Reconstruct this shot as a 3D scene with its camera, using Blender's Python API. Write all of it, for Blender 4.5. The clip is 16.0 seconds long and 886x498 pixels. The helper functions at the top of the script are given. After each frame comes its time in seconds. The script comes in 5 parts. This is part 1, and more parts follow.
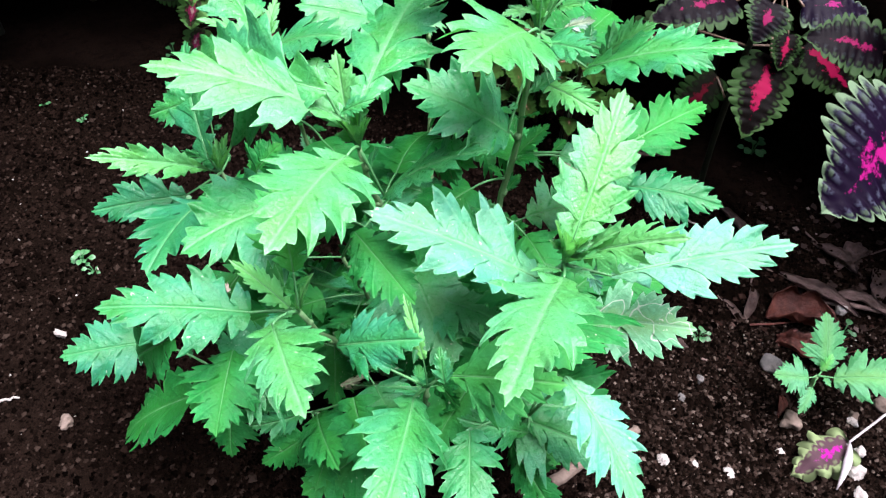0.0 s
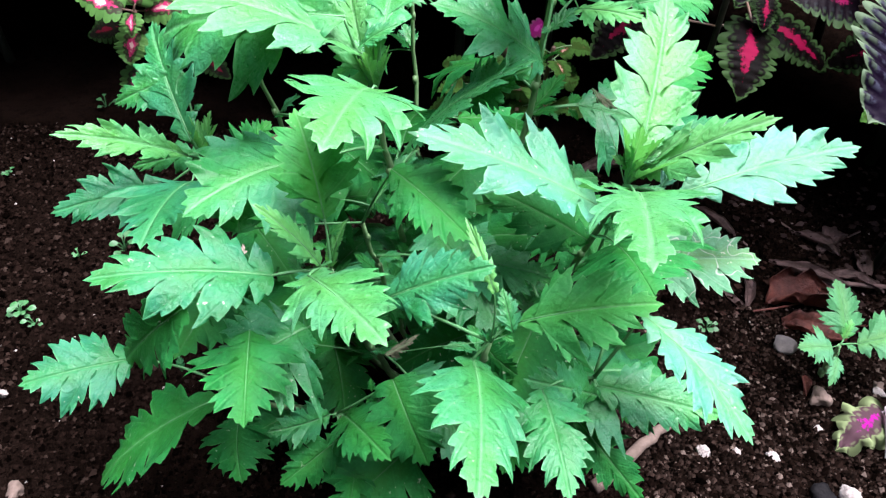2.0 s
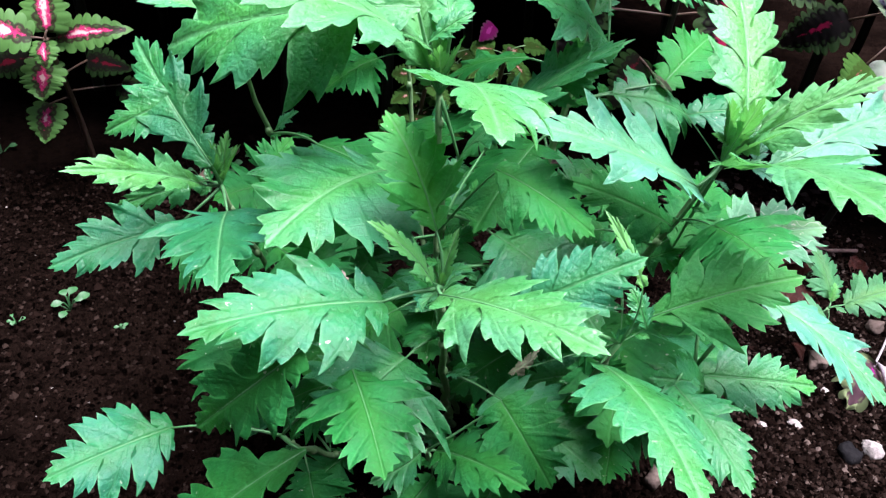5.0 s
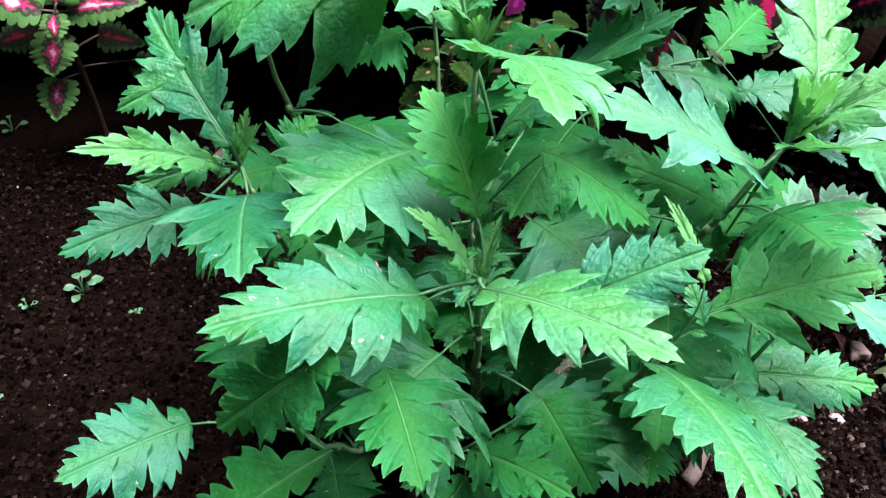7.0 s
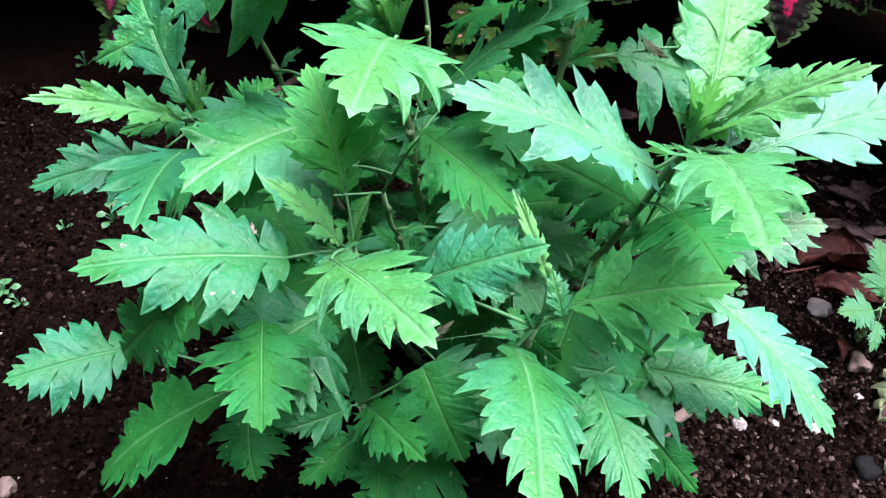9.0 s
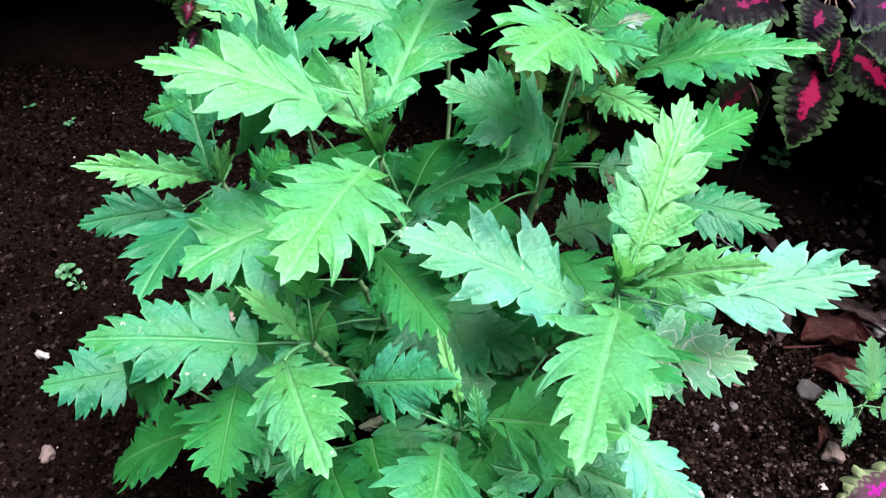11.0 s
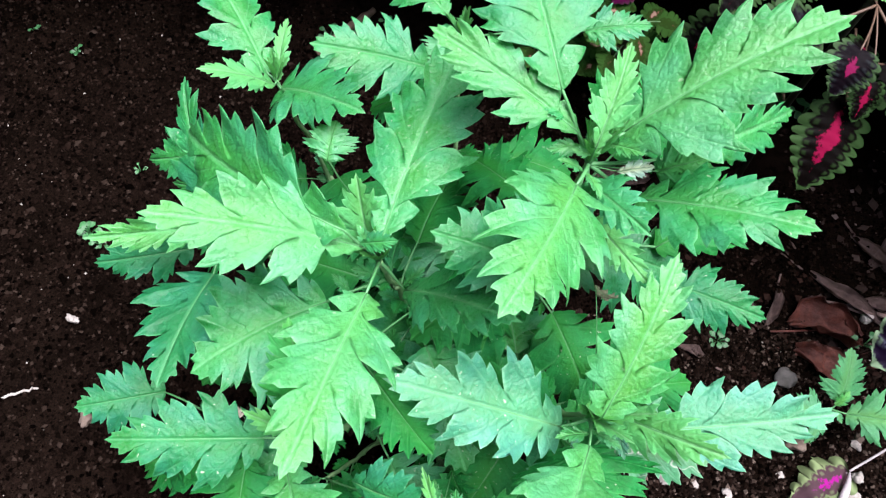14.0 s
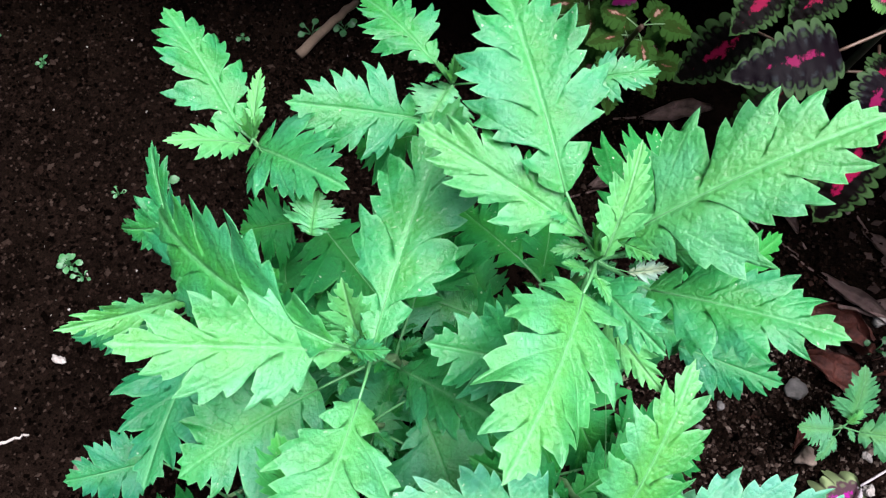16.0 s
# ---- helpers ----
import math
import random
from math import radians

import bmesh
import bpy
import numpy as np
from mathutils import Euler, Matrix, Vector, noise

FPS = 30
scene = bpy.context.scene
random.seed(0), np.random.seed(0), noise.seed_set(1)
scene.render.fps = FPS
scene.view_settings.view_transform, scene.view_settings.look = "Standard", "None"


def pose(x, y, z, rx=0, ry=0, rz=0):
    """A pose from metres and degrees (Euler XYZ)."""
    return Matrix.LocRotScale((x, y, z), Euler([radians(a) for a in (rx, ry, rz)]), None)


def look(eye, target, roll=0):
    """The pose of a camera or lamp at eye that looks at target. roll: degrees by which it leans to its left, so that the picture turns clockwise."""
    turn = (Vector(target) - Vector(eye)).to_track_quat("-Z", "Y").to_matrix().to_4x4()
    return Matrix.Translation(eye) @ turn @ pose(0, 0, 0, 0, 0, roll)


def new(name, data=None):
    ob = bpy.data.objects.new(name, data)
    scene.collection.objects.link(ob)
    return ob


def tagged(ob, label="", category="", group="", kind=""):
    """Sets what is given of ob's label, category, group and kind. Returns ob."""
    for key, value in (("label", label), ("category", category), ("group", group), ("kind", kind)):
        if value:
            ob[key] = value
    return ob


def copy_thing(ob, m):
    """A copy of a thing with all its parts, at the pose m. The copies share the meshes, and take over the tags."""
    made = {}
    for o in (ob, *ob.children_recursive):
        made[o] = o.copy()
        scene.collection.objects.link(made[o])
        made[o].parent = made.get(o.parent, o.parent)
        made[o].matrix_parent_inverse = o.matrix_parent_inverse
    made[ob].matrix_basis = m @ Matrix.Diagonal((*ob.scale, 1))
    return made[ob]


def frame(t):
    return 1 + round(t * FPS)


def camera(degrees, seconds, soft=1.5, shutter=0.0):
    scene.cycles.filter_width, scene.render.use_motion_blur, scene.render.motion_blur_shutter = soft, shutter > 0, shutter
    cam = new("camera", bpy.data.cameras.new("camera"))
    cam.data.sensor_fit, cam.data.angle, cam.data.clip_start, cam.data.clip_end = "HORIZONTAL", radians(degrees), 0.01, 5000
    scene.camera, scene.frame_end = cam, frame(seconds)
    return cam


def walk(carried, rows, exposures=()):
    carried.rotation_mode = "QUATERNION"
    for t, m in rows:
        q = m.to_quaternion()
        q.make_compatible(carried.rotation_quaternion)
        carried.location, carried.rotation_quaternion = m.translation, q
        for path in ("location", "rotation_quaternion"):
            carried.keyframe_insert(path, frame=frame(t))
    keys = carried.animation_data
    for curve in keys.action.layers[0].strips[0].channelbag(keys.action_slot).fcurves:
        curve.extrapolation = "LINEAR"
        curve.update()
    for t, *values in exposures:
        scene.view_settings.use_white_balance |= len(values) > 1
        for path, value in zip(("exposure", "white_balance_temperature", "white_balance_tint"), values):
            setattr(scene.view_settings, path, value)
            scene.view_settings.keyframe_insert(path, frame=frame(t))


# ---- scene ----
cam = camera(62.61, 16.0, soft=1.3)
# seconds, place of the lens, tilt, lean and turn
ROWS = [
    (0, -0.0016, 0.0005, 0.4569, 42.30, -1.82, 0.11),
    (0.5, -0.0017, -0.0190, 0.4488, 43.93, -2.08, -1.32),
    (1, -0.0379, -0.0218, 0.4226, 46.16, -1.71, -2.26),
    (1.5, -0.0539, -0.0205, 0.3866, 48.06, -2.28, -4.41),
    (2, -0.0559, -0.0131, 0.3774, 50.40, -2.39, -8.48),
    (2.5, -0.0676, -0.0107, 0.3706, 51.17, -2.77, -11.29),
    (3, -0.0899, 0.0003, 0.3722, 52.09, -2.91, -14.05),
    (3.5, -0.1021, 0.0087, 0.3681, 52.57, -3.83, -16.79),
    (4, -0.1208, 0.0119, 0.3649, 52.88, -4.09, -18.45),
    (4.5, -0.1334, 0.0209, 0.3585, 53.75, -4.55, -20.83),
    (4.7, -0.1364, 0.0237, 0.3557, 53.36, -3.92, -21.33),
    (6.8, -0.1461, 0.0462, 0.3374, 51.17, -3.58, -20.07),
    (7, -0.1413, 0.0476, 0.3408, 51.06, -3.35, -20.19),
    (7.5, -0.1296, 0.0442, 0.3423, 50.26, -2.92, -17.87),
    (8, -0.1190, 0.0385, 0.3437, 49.53, -2.78, -15.72),
    (8.5, -0.0890, 0.0273, 0.3540, 48.53, -1.71, -12.13),
    (9, -0.0670, 0.0210, 0.3593, 46.92, -2.09, -9.83),
    (9.2, -0.0595, 0.0230, 0.3614, 45.38, -1.62, -9.04),
    (11.3, -0.0120, 0.0364, 0.4373, 41.80, -1.86, 0.62),
    (11.5, -0.0072, 0.0406, 0.4393, 40.75, -1.23, 0.78),
    (12, -0.0035, 0.0632, 0.4625, 37.34, -1.96, 1.10),
    (12.5, -0.0011, 0.0850, 0.4822, 35.26, -3.26, 1.55),
    (13, -0.0045, 0.0992, 0.5034, 32.59, -3.72, 2.60),
    (13.5, -0.0124, 0.1123, 0.5115, 30.47, -3.61, 3.12),
    (14, -0.0141, 0.1347, 0.5206, 26.97, -2.77, 2.98),
    (14.5, -0.0061, 0.1585, 0.5343, 25.61, -2.58, 2.09),
    (15, -0.0066, 0.1721, 0.5377, 24.63, -2.76, 1.66),
    (15.5, -0.0077, 0.1897, 0.5321, 22.90, -2.42, 0.84),
    (16, -0.0155, 0.2052, 0.5261, 21.79, -2.05, 1.05),
]
walk(cam, [(t, pose(x, y, z, rx, ry, rz)) for t, x, y, z, rx, ry, rz in ROWS], exposures=[(0.0, 2.70, 6150, 22), (4.5, 2.61, 6080, 30), (9.0, 2.54, 6030, 30), (12.5, 2.34, 6120, 21), (16.0, 2.22, 6150, 18)])


# == world, light and exposure
sky_world = bpy.data.worlds.new("sky")
sky_world.use_nodes = True
scene.world = sky_world
_n = sky_world.node_tree.nodes
_sky = _n.new("ShaderNodeTexSky")
_sky.sky_type = "NISHITA"
_sky.sun_disc = False
_sky.sun_elevation, _sky.sun_rotation = radians(77), radians(107)
_sky.air_density, _sky.dust_density = 1.2, 3.0
_n["Background"].inputs["Strength"].default_value = 0.060
sky_world.node_tree.links.new(_sky.outputs[0], _n["Background"].inputs["Color"])

sun = new("sun", bpy.data.lights.new("sun", "SUN"))
sun.data.energy, sun.data.angle, sun.data.color = 3.0, radians(46), (1.0, 0.98, 0.95)
sun.matrix_world = look((0.44, -0.14, 1.9), (0, 0, 0))

# == materials


def material(name):
    m = bpy.data.materials.new(name)
    m.use_nodes = True
    return m, m.node_tree.nodes, m.node_tree.links


def mathn(nodes, links, op, a, b=None, c=None, clamp=False):
    n = nodes.new("ShaderNodeMath")
    n.operation, n.use_clamp = op, clamp
    for i, v in enumerate((a, b, c)):
        if v is None:
            continue
        if isinstance(v, (int, float)):
            n.inputs[i].default_value = v
        else:
            links.new(v, n.inputs[i])
    return n.outputs[0]


def mixc(nodes, links, fac, a, b, mode="MIX"):
    n = nodes.new("ShaderNodeMix")
    n.data_type, n.blend_type = "RGBA", mode
    for sock, v in ((n.inputs[0], fac), (n.inputs[6], a), (n.inputs[7], b)):
        if isinstance(v, (int, float)):
            sock.default_value = v
        elif isinstance(v, tuple):
            sock.default_value = (*v, 1)
        else:
            links.new(v, sock)
    return n.outputs[2]


def noisen(nodes, links, scale, detail=4.0, vector=None, rough=0.6):
    n = nodes.new("ShaderNodeTexNoise")
    n.inputs["Scale"].default_value, n.inputs["Detail"].default_value, n.inputs["Roughness"].default_value = scale, detail, rough
    if vector is not None:
        links.new(vector, n.inputs["Vector"])
    return n.outputs["Fac"]


def rampn(nodes, links, fac, *stops):
    n = nodes.new("ShaderNodeMapRange")
    n.interpolation_type = "SMOOTHSTEP"
    links.new(fac, n.inputs["Value"])
    for name, v in zip(("From Min", "From Max", "To Min", "To Max"), stops):
        n.inputs[name].default_value = v
    return n.outputs["Result"]


def leaf_material(name, dark, light, vein, gloss, through_light, marks=0.0, vein_strength=1.0, spec=0.45, bloom_sheen=0.0):
    """A lobed leaf: the blade's colour in two scales, pale midrib, sunk side veins with a quilted web between them, insect marks."""
    m, nodes, links = material(name)
    bsdf, out = nodes["Principled BSDF"], nodes["Material Output"]

    def layer(uv_name):
        uv = nodes.new("ShaderNodeUVMap")
        uv.uv_map = uv_name
        sep = nodes.new("ShaderNodeSeparateXYZ")
        links.new(uv.outputs[0], sep.inputs[0])
        return sep.outputs

    y = mathn(nodes, links, "ABSOLUTE", layer("blade")[1])
    side, rim = layer("vein")[:2]
    geo = nodes.new("ShaderNodeNewGeometry")
    info = nodes.new("ShaderNodeObjectInfo")
    pos = geo.outputs["Position"]
    coarse, fine = noisen(nodes, links, 75, 4, pos, 0.65), noisen(nodes, links, 520, 5, pos, 0.7)
    base = mixc(nodes, links, rampn(nodes, links, coarse, 0.30, 0.70, 0.0, 1.0), dark, light)
    heart = mathn(nodes, links, "ADD", mathn(nodes, links, "MULTIPLY", y, 4.0), mathn(nodes, links, "MULTIPLY", coarse, 0.9))
    base = mixc(nodes, links, rampn(nodes, links, heart, 0.45, 1.15, 0.6, 0), base, (light[0] * 1.5 + 0.006, light[1] * 1.05, light[2] * 0.60))
    base = mixc(nodes, links, mathn(nodes, links, "MULTIPLY", info.outputs["Random"], 0.45), base, (0.55 * light[0], 0.62 * light[1], 0.80 * light[2]))
    base = mixc(nodes, links, rampn(nodes, links, fine, 0.48, 0.70, 0, 0.5), base, tuple(1.4 * c for c in light))
    if bloom_sheen:
        # noise patches of pale bloom and bluish sky sheen, put into the colour
        bluish = rampn(nodes, links, noisen(nodes, links, 38, 3, pos, 0.6), 0.40, 0.62, 0, bloom_sheen)
        bluish = mathn(nodes, links, "MULTIPLY", bluish, rampn(nodes, links, y, 0.01, 0.20, 0.35, 1.0))
        base = mixc(nodes, links, bluish, base, (light[0] * 1.3 + 0.010, light[1] * 1.04, light[2] * 1.6 + 0.026))
    # veins: the midrib, the side veins and the net between them
    wob = mathn(nodes, links, "MULTIPLY", mathn(nodes, links, "SUBTRACT", coarse, 0.5), 0.012)
    mid = rampn(nodes, links, y, 0.002, 0.020, 1, 0)
    thin = rampn(nodes, links, mathn(nodes, links, "ADD", side, wob), 0.0025, 0.008, 1, 0)
    furrow = mathn(nodes, links, "MULTIPLY", rampn(nodes, links, side, 0.004, 0.030, 1, 0), rampn(nodes, links, y, 0.012, 0.05, 0, 1))
    web = nodes.new("ShaderNodeTexVoronoi")
    web.feature = "DISTANCE_TO_EDGE"
    web.inputs["Scale"].default_value = 250
    links.new(pos, web.inputs["Vector"])
    net = rampn(nodes, links, web.outputs["Distance"], 0.02, 0.20, 1, 0)
    # furrows darkened in the colour too, as the shade in their creases
    base = mixc(nodes, links, mathn(nodes, links, "MULTIPLY", furrow, 0.10), base, tuple(0.62 * c for c in dark))
    base = mixc(nodes, links, mathn(nodes, links, "MULTIPLY", net, 0.08), base, tuple(0.75 * c for c in dark))
    pale = mathn(nodes, links, "MAXIMUM", mid, mathn(nodes, links, "MULTIPLY", thin, 0.38))
    base = mixc(nodes, links, mathn(nodes, links, "MULTIPLY", pale, 0.6 * vein_strength), base, vein)
    base = mixc(nodes, links, rampn(nodes, links, rim, 0.90, 1.0, 0, 0.6), base, vein)
    if marks:
        specks = rampn(nodes, links, noisen(nodes, links, 420, 2, pos), 0.68, 0.72, 0, marks)
        patch = rampn(nodes, links, noisen(nodes, links, 32, 2, pos), 0.50, 0.60, 0, 1)
        base = mixc(nodes, links, mathn(nodes, links, "MULTIPLY", specks, patch), base, (0.45, 0.5, 0.36))
    if marks >= 1.0:
        path = mathn(nodes, links, "ABSOLUTE", mathn(nodes, links, "SUBTRACT", noisen(nodes, links, 75, 1, pos, 0.4), 0.5))
        base = mixc(nodes, links, rampn(nodes, links, path, 0.004, 0.013, 0.8, 0), base, (0.42, 0.47, 0.38))
    links.new(base, bsdf.inputs["Base Color"])
    links.new(rampn(nodes, links, fine, 0.35, 0.65, gloss - 0.05, gloss + 0.12), bsdf.inputs["Roughness"])
    bsdf.inputs["Specular IOR Level"].default_value = spec
    quilt = noisen(nodes, links, 150, 2, pos, 0.5)
    height = mathn(nodes, links, "ADD", mathn(nodes, links, "MULTIPLY", quilt, 0.7), mathn(nodes, links, "MULTIPLY", fine, 0.45))
    height = mathn(nodes, links, "SUBTRACT", height, mathn(nodes, links, "MULTIPLY", net, 0.08))
    height = mathn(nodes, links, "SUBTRACT", height, mathn(nodes, links, "MULTIPLY", furrow, 0.25))
    height = mathn(nodes, links, "ADD", height, mathn(nodes, links, "MULTIPLY", mid, 0.35))
    bump = nodes.new("ShaderNodeBump")
    bump.inputs["Strength"].default_value, bump.inputs["Distance"].default_value = 0.8, 0.0016
    links.new(height, bump.inputs["Height"])
    links.new(bump.outputs[0], bsdf.inputs["Normal"])
    glow = nodes.new("ShaderNodeBsdfTranslucent")
    links.new(mixc(nodes, links, 0.5, base, (light[0] * 1.6, light[1] * 1.5, light[2] * 0.5)), glow.inputs[0])
    mix = nodes.new("ShaderNodeMixShader")
    mix.inputs[0].default_value = through_light
    links.new(bsdf.outputs[0], mix.inputs[1])
    links.new(glow.outputs[0], mix.inputs[2])
    links.new(mix.outputs[0], out.inputs[0])
    return m


def plain_material(name, a, b, scale, rough, bump_mm=0.3, spec=0.4, stretch=(1, 1, 1), fine_scale=8.0):
    """A surface with two colours mixed in blotches and a fine grain."""
    m, nodes, links = material(name)
    bsdf = nodes["Principled BSDF"]
    tex = nodes.new("ShaderNodeTexCoord")
    mp = nodes.new("ShaderNodeMapping")
    mp.inputs["Scale"].default_value = stretch
    links.new(tex.outputs["Object"], mp.inputs[0])
    coarse, fine = noisen(nodes, links, scale, 4, mp.outputs[0]), noisen(nodes, links, scale * fine_scale, 4, mp.outputs[0])
    info = nodes.new("ShaderNodeObjectInfo")
    col = mixc(nodes, links, rampn(nodes, links, coarse, 0.3, 0.7, 0, 1), a, b)
    col = mixc(nodes, links, rampn(nodes, links, fine, 0.35, 0.75, 0, 0.6), col, tuple(0.55 * c for c in a))
    col = mixc(nodes, links, mathn(nodes, links, "MULTIPLY", info.outputs["Random"], 0.3), col, tuple(0.8 * c for c in b))
    links.new(col, bsdf.inputs["Base Color"])
    bsdf.inputs["Roughness"].default_value, bsdf.inputs["Specular IOR Level"].default_value = rough, spec
    bump = nodes.new("ShaderNodeBump")
    bump.inputs["Strength"].default_value, bump.inputs["Distance"].default_value = 0.8, bump_mm / 1000
    links.new(mathn(nodes, links, "ADD", coarse, fine), bump.inputs["Height"])
    links.new(bump.outputs[0], bsdf.inputs["Normal"])
    return m


def coleus_material(name, centre, middle, rim, c_edge, r_edge, pale=None, ribbed=0.8, spec=0.0, glint_spots=None):
    """A coleus leaf: a bright heart, a dark field ribbed by the side veins and a scalloped green rim, with ragged borders."""
    m, nodes, links = material(name)
    bsdf, out = nodes["Principled BSDF"], nodes["Material Output"]
    uv = nodes.new("ShaderNodeUVMap")
    uv.uv_map = "blade"
    sep = nodes.new("ShaderNodeSeparateXYZ")
    links.new(uv.outputs[0], sep.inputs[0])
    s, count = sep.outputs[0], mathn(nodes, links, "FLOOR", sep.outputs[1])
    r = mathn(nodes, links, "DIVIDE", mathn(nodes, links, "FRACT", sep.outputs[1]), 0.98)
    geo = nodes.new("ShaderNodeNewGeometry")
    info = nodes.new("ShaderNodeObjectInfo")
    pos = geo.outputs["Position"]
    rag = mathn(nodes, links, "MULTIPLY", mathn(nodes, links, "SUBTRACT", noisen(nodes, links, 120, 5, pos, 0.75), 0.5), 1.15)
    along = mathn(nodes, links, "ABSOLUTE", mathn(nodes, links, "SUBTRACT", s, 0.42))
    heart = mathn(nodes, links, "ADD", mathn(nodes, links, "ADD", mathn(nodes, links, "MULTIPLY", r, 0.9), mathn(nodes, links, "MULTIPLY", along, 0.7)), rag)
    heart = mathn(nodes, links, "ADD", heart, mathn(nodes, links, "MULTIPLY", mathn(nodes, links, "SUBTRACT", info.outputs["Random"], 0.5), 0.12))
    tipward = rampn(nodes, links, s, 0.84, 0.99, 0, 1)
    edge = mathn(nodes, links, "MAXIMUM", r, tipward)
    rimf = rampn(nodes, links, mathn(nodes, links, "ADD", edge, mathn(nodes, links, "MULTIPLY", rag, 0.35)), r_edge - 0.06, r_edge + 0.05, 0, 1)
    col = mixc(nodes, links, rampn(nodes, links, heart, c_edge - 0.05, c_edge + 0.07, 1, 0), middle, centre)
    if pale:
        col = mixc(nodes, links, rampn(nodes, links, heart, c_edge * 0.25, c_edge * 0.6, 1, 0), col, pale)
    scal = mathn(nodes, links, "ABSOLUTE", mathn(nodes, links, "SUBTRACT", mathn(nodes, links, "FRACT", mathn(nodes, links, "MULTIPLY", s, count)), 0.5))
    spot = mathn(nodes, links, "MULTIPLY", rampn(nodes, links, scal, 0.10, 0.30, 1, 0), rampn(nodes, links, mathn(nodes, links, "ABSOLUTE", mathn(nodes, links, "SUBTRACT", r, r_edge - 0.17)), 0.03, 0.11, 0.6, 0))
    if glint_spots:
        # pale knobs of the scallops, their grey gloss glints put into the colour
        glint_fleck = mathn(nodes, links, "MULTIPLY", rampn(nodes, links, scal, 0.12, 0.34, 1, 0), rampn(nodes, links, noisen(nodes, links, 260, 2, pos), 0.42, 0.58, 0, 0.8))
        col = mixc(nodes, links, mathn(nodes, links, "MULTIPLY", glint_fleck, rampn(nodes, links, r, 0.25, 0.45, 0, 1)), col, glint_spots)
    col = mixc(nodes, links, spot, col, tuple(0.6 * c + 0.3 * d for c, d in zip(rim, middle)))
    col = mixc(nodes, links, rimf, col, rim)
    wave = mathn(nodes, links, "FRACT", mathn(nodes, links, "MULTIPLY", s, count))
    rib = rampn(nodes, links, mathn(nodes, links, "ABSOLUTE", mathn(nodes, links, "SUBTRACT", wave, 0.5)), 0.30, 0.5, 0, 1)
    rib = mathn(nodes, links, "MULTIPLY", rib, rampn(nodes, links, r, 0.45, 0.8, 0.0, 1))
    col = mixc(nodes, links, mathn(nodes, links, "MULTIPLY", rib, rampn(nodes, links, r, 0.4, 0.8, 0.0, ribbed)), col, tuple(0.35 * c for c in middle))
    links.new(col, bsdf.inputs["Base Color"])
    bsdf.inputs["Roughness"].default_value, bsdf.inputs["Specular IOR Level"].default_value = 0.5, spec
    bump = nodes.new("ShaderNodeBump")
    bump.inputs["Strength"].default_value, bump.inputs["Distance"].default_value = 0.35, 0.0006
    links.new(mathn(nodes, links, "SUBTRACT", mathn(nodes, links, "MULTIPLY", noisen(nodes, links, 500, 3, pos), 0.4), rib), bump.inputs["Height"])
    links.new(bump.outputs[0], bsdf.inputs["Normal"])
    glow = nodes.new("ShaderNodeBsdfTranslucent")
    links.new(col, glow.inputs[0])
    mix = nodes.new("ShaderNodeMixShader")
    mix.inputs[0].default_value = 0.12
    links.new(bsdf.outputs[0], mix.inputs[1])
    links.new(glow.outputs[0], mix.inputs[2])
    links.new(mix.outputs[0], out.inputs[0])
    return m


def soil_material():
    m, nodes, links = material("soil")
    bsdf = nodes["Principled BSDF"]
    geo = nodes.new("ShaderNodeNewGeometry")
    pos = geo.outputs["Position"]
    a, b, c = noisen(nodes, links, 9, 4, pos), noisen(nodes, links, 120, 5, pos, 0.7), noisen(nodes, links, 520, 4, pos, 0.7)
    col = mixc(nodes, links, rampn(nodes, links, a, 0.35, 0.65, 0, 1), (0.0030, 0.0019, 0.0014), (0.0090, 0.0055, 0.0041))
    col = mixc(nodes, links, rampn(nodes, links, b, 0.46, 0.66, 0, 0.75), col, (0.0018, 0.0011, 0.0009))
    col = mixc(nodes, links, rampn(nodes, links, c, 0.60, 0.74, 0, 0.45), col, (0.022, 0.0150, 0.0115))
    links.new(col, bsdf.inputs["Base Color"])
    bsdf.inputs["Roughness"].default_value, bsdf.inputs["Specular IOR Level"].default_value = 0.95, 0.0
    bump = nodes.new("ShaderNodeBump")
    bump.inputs["Strength"].default_value, bump.inputs["Distance"].default_value = 1.0, 0.006
    links.new(mathn(nodes, links, "ADD", b, mathn(nodes, links, "MULTIPLY", c, 0.6)), bump.inputs["Height"])
    links.new(bump.outputs[0], bsdf.inputs["Normal"])
    return m


def crumb_material(name, low, high, rare):
    """Loose bits, each of its own shade."""
    m, nodes, links = material(name)
    bsdf = nodes["Principled BSDF"]
    geo = nodes.new("ShaderNodeNewGeometry")
    lot = geo.outputs["Random Per Island"]
    col = mixc(nodes, links, mathn(nodes, links, "POWER", lot, 1.6), low, high)
    col = mixc(nodes, links, rampn(nodes, links, lot, 0.86, 1.0, 0, 1), col, rare)
    links.new(col, bsdf.inputs["Base Color"])
    bsdf.inputs["Roughness"].default_value, bsdf.inputs["Specular IOR Level"].default_value = 0.95, 0.0
    return m


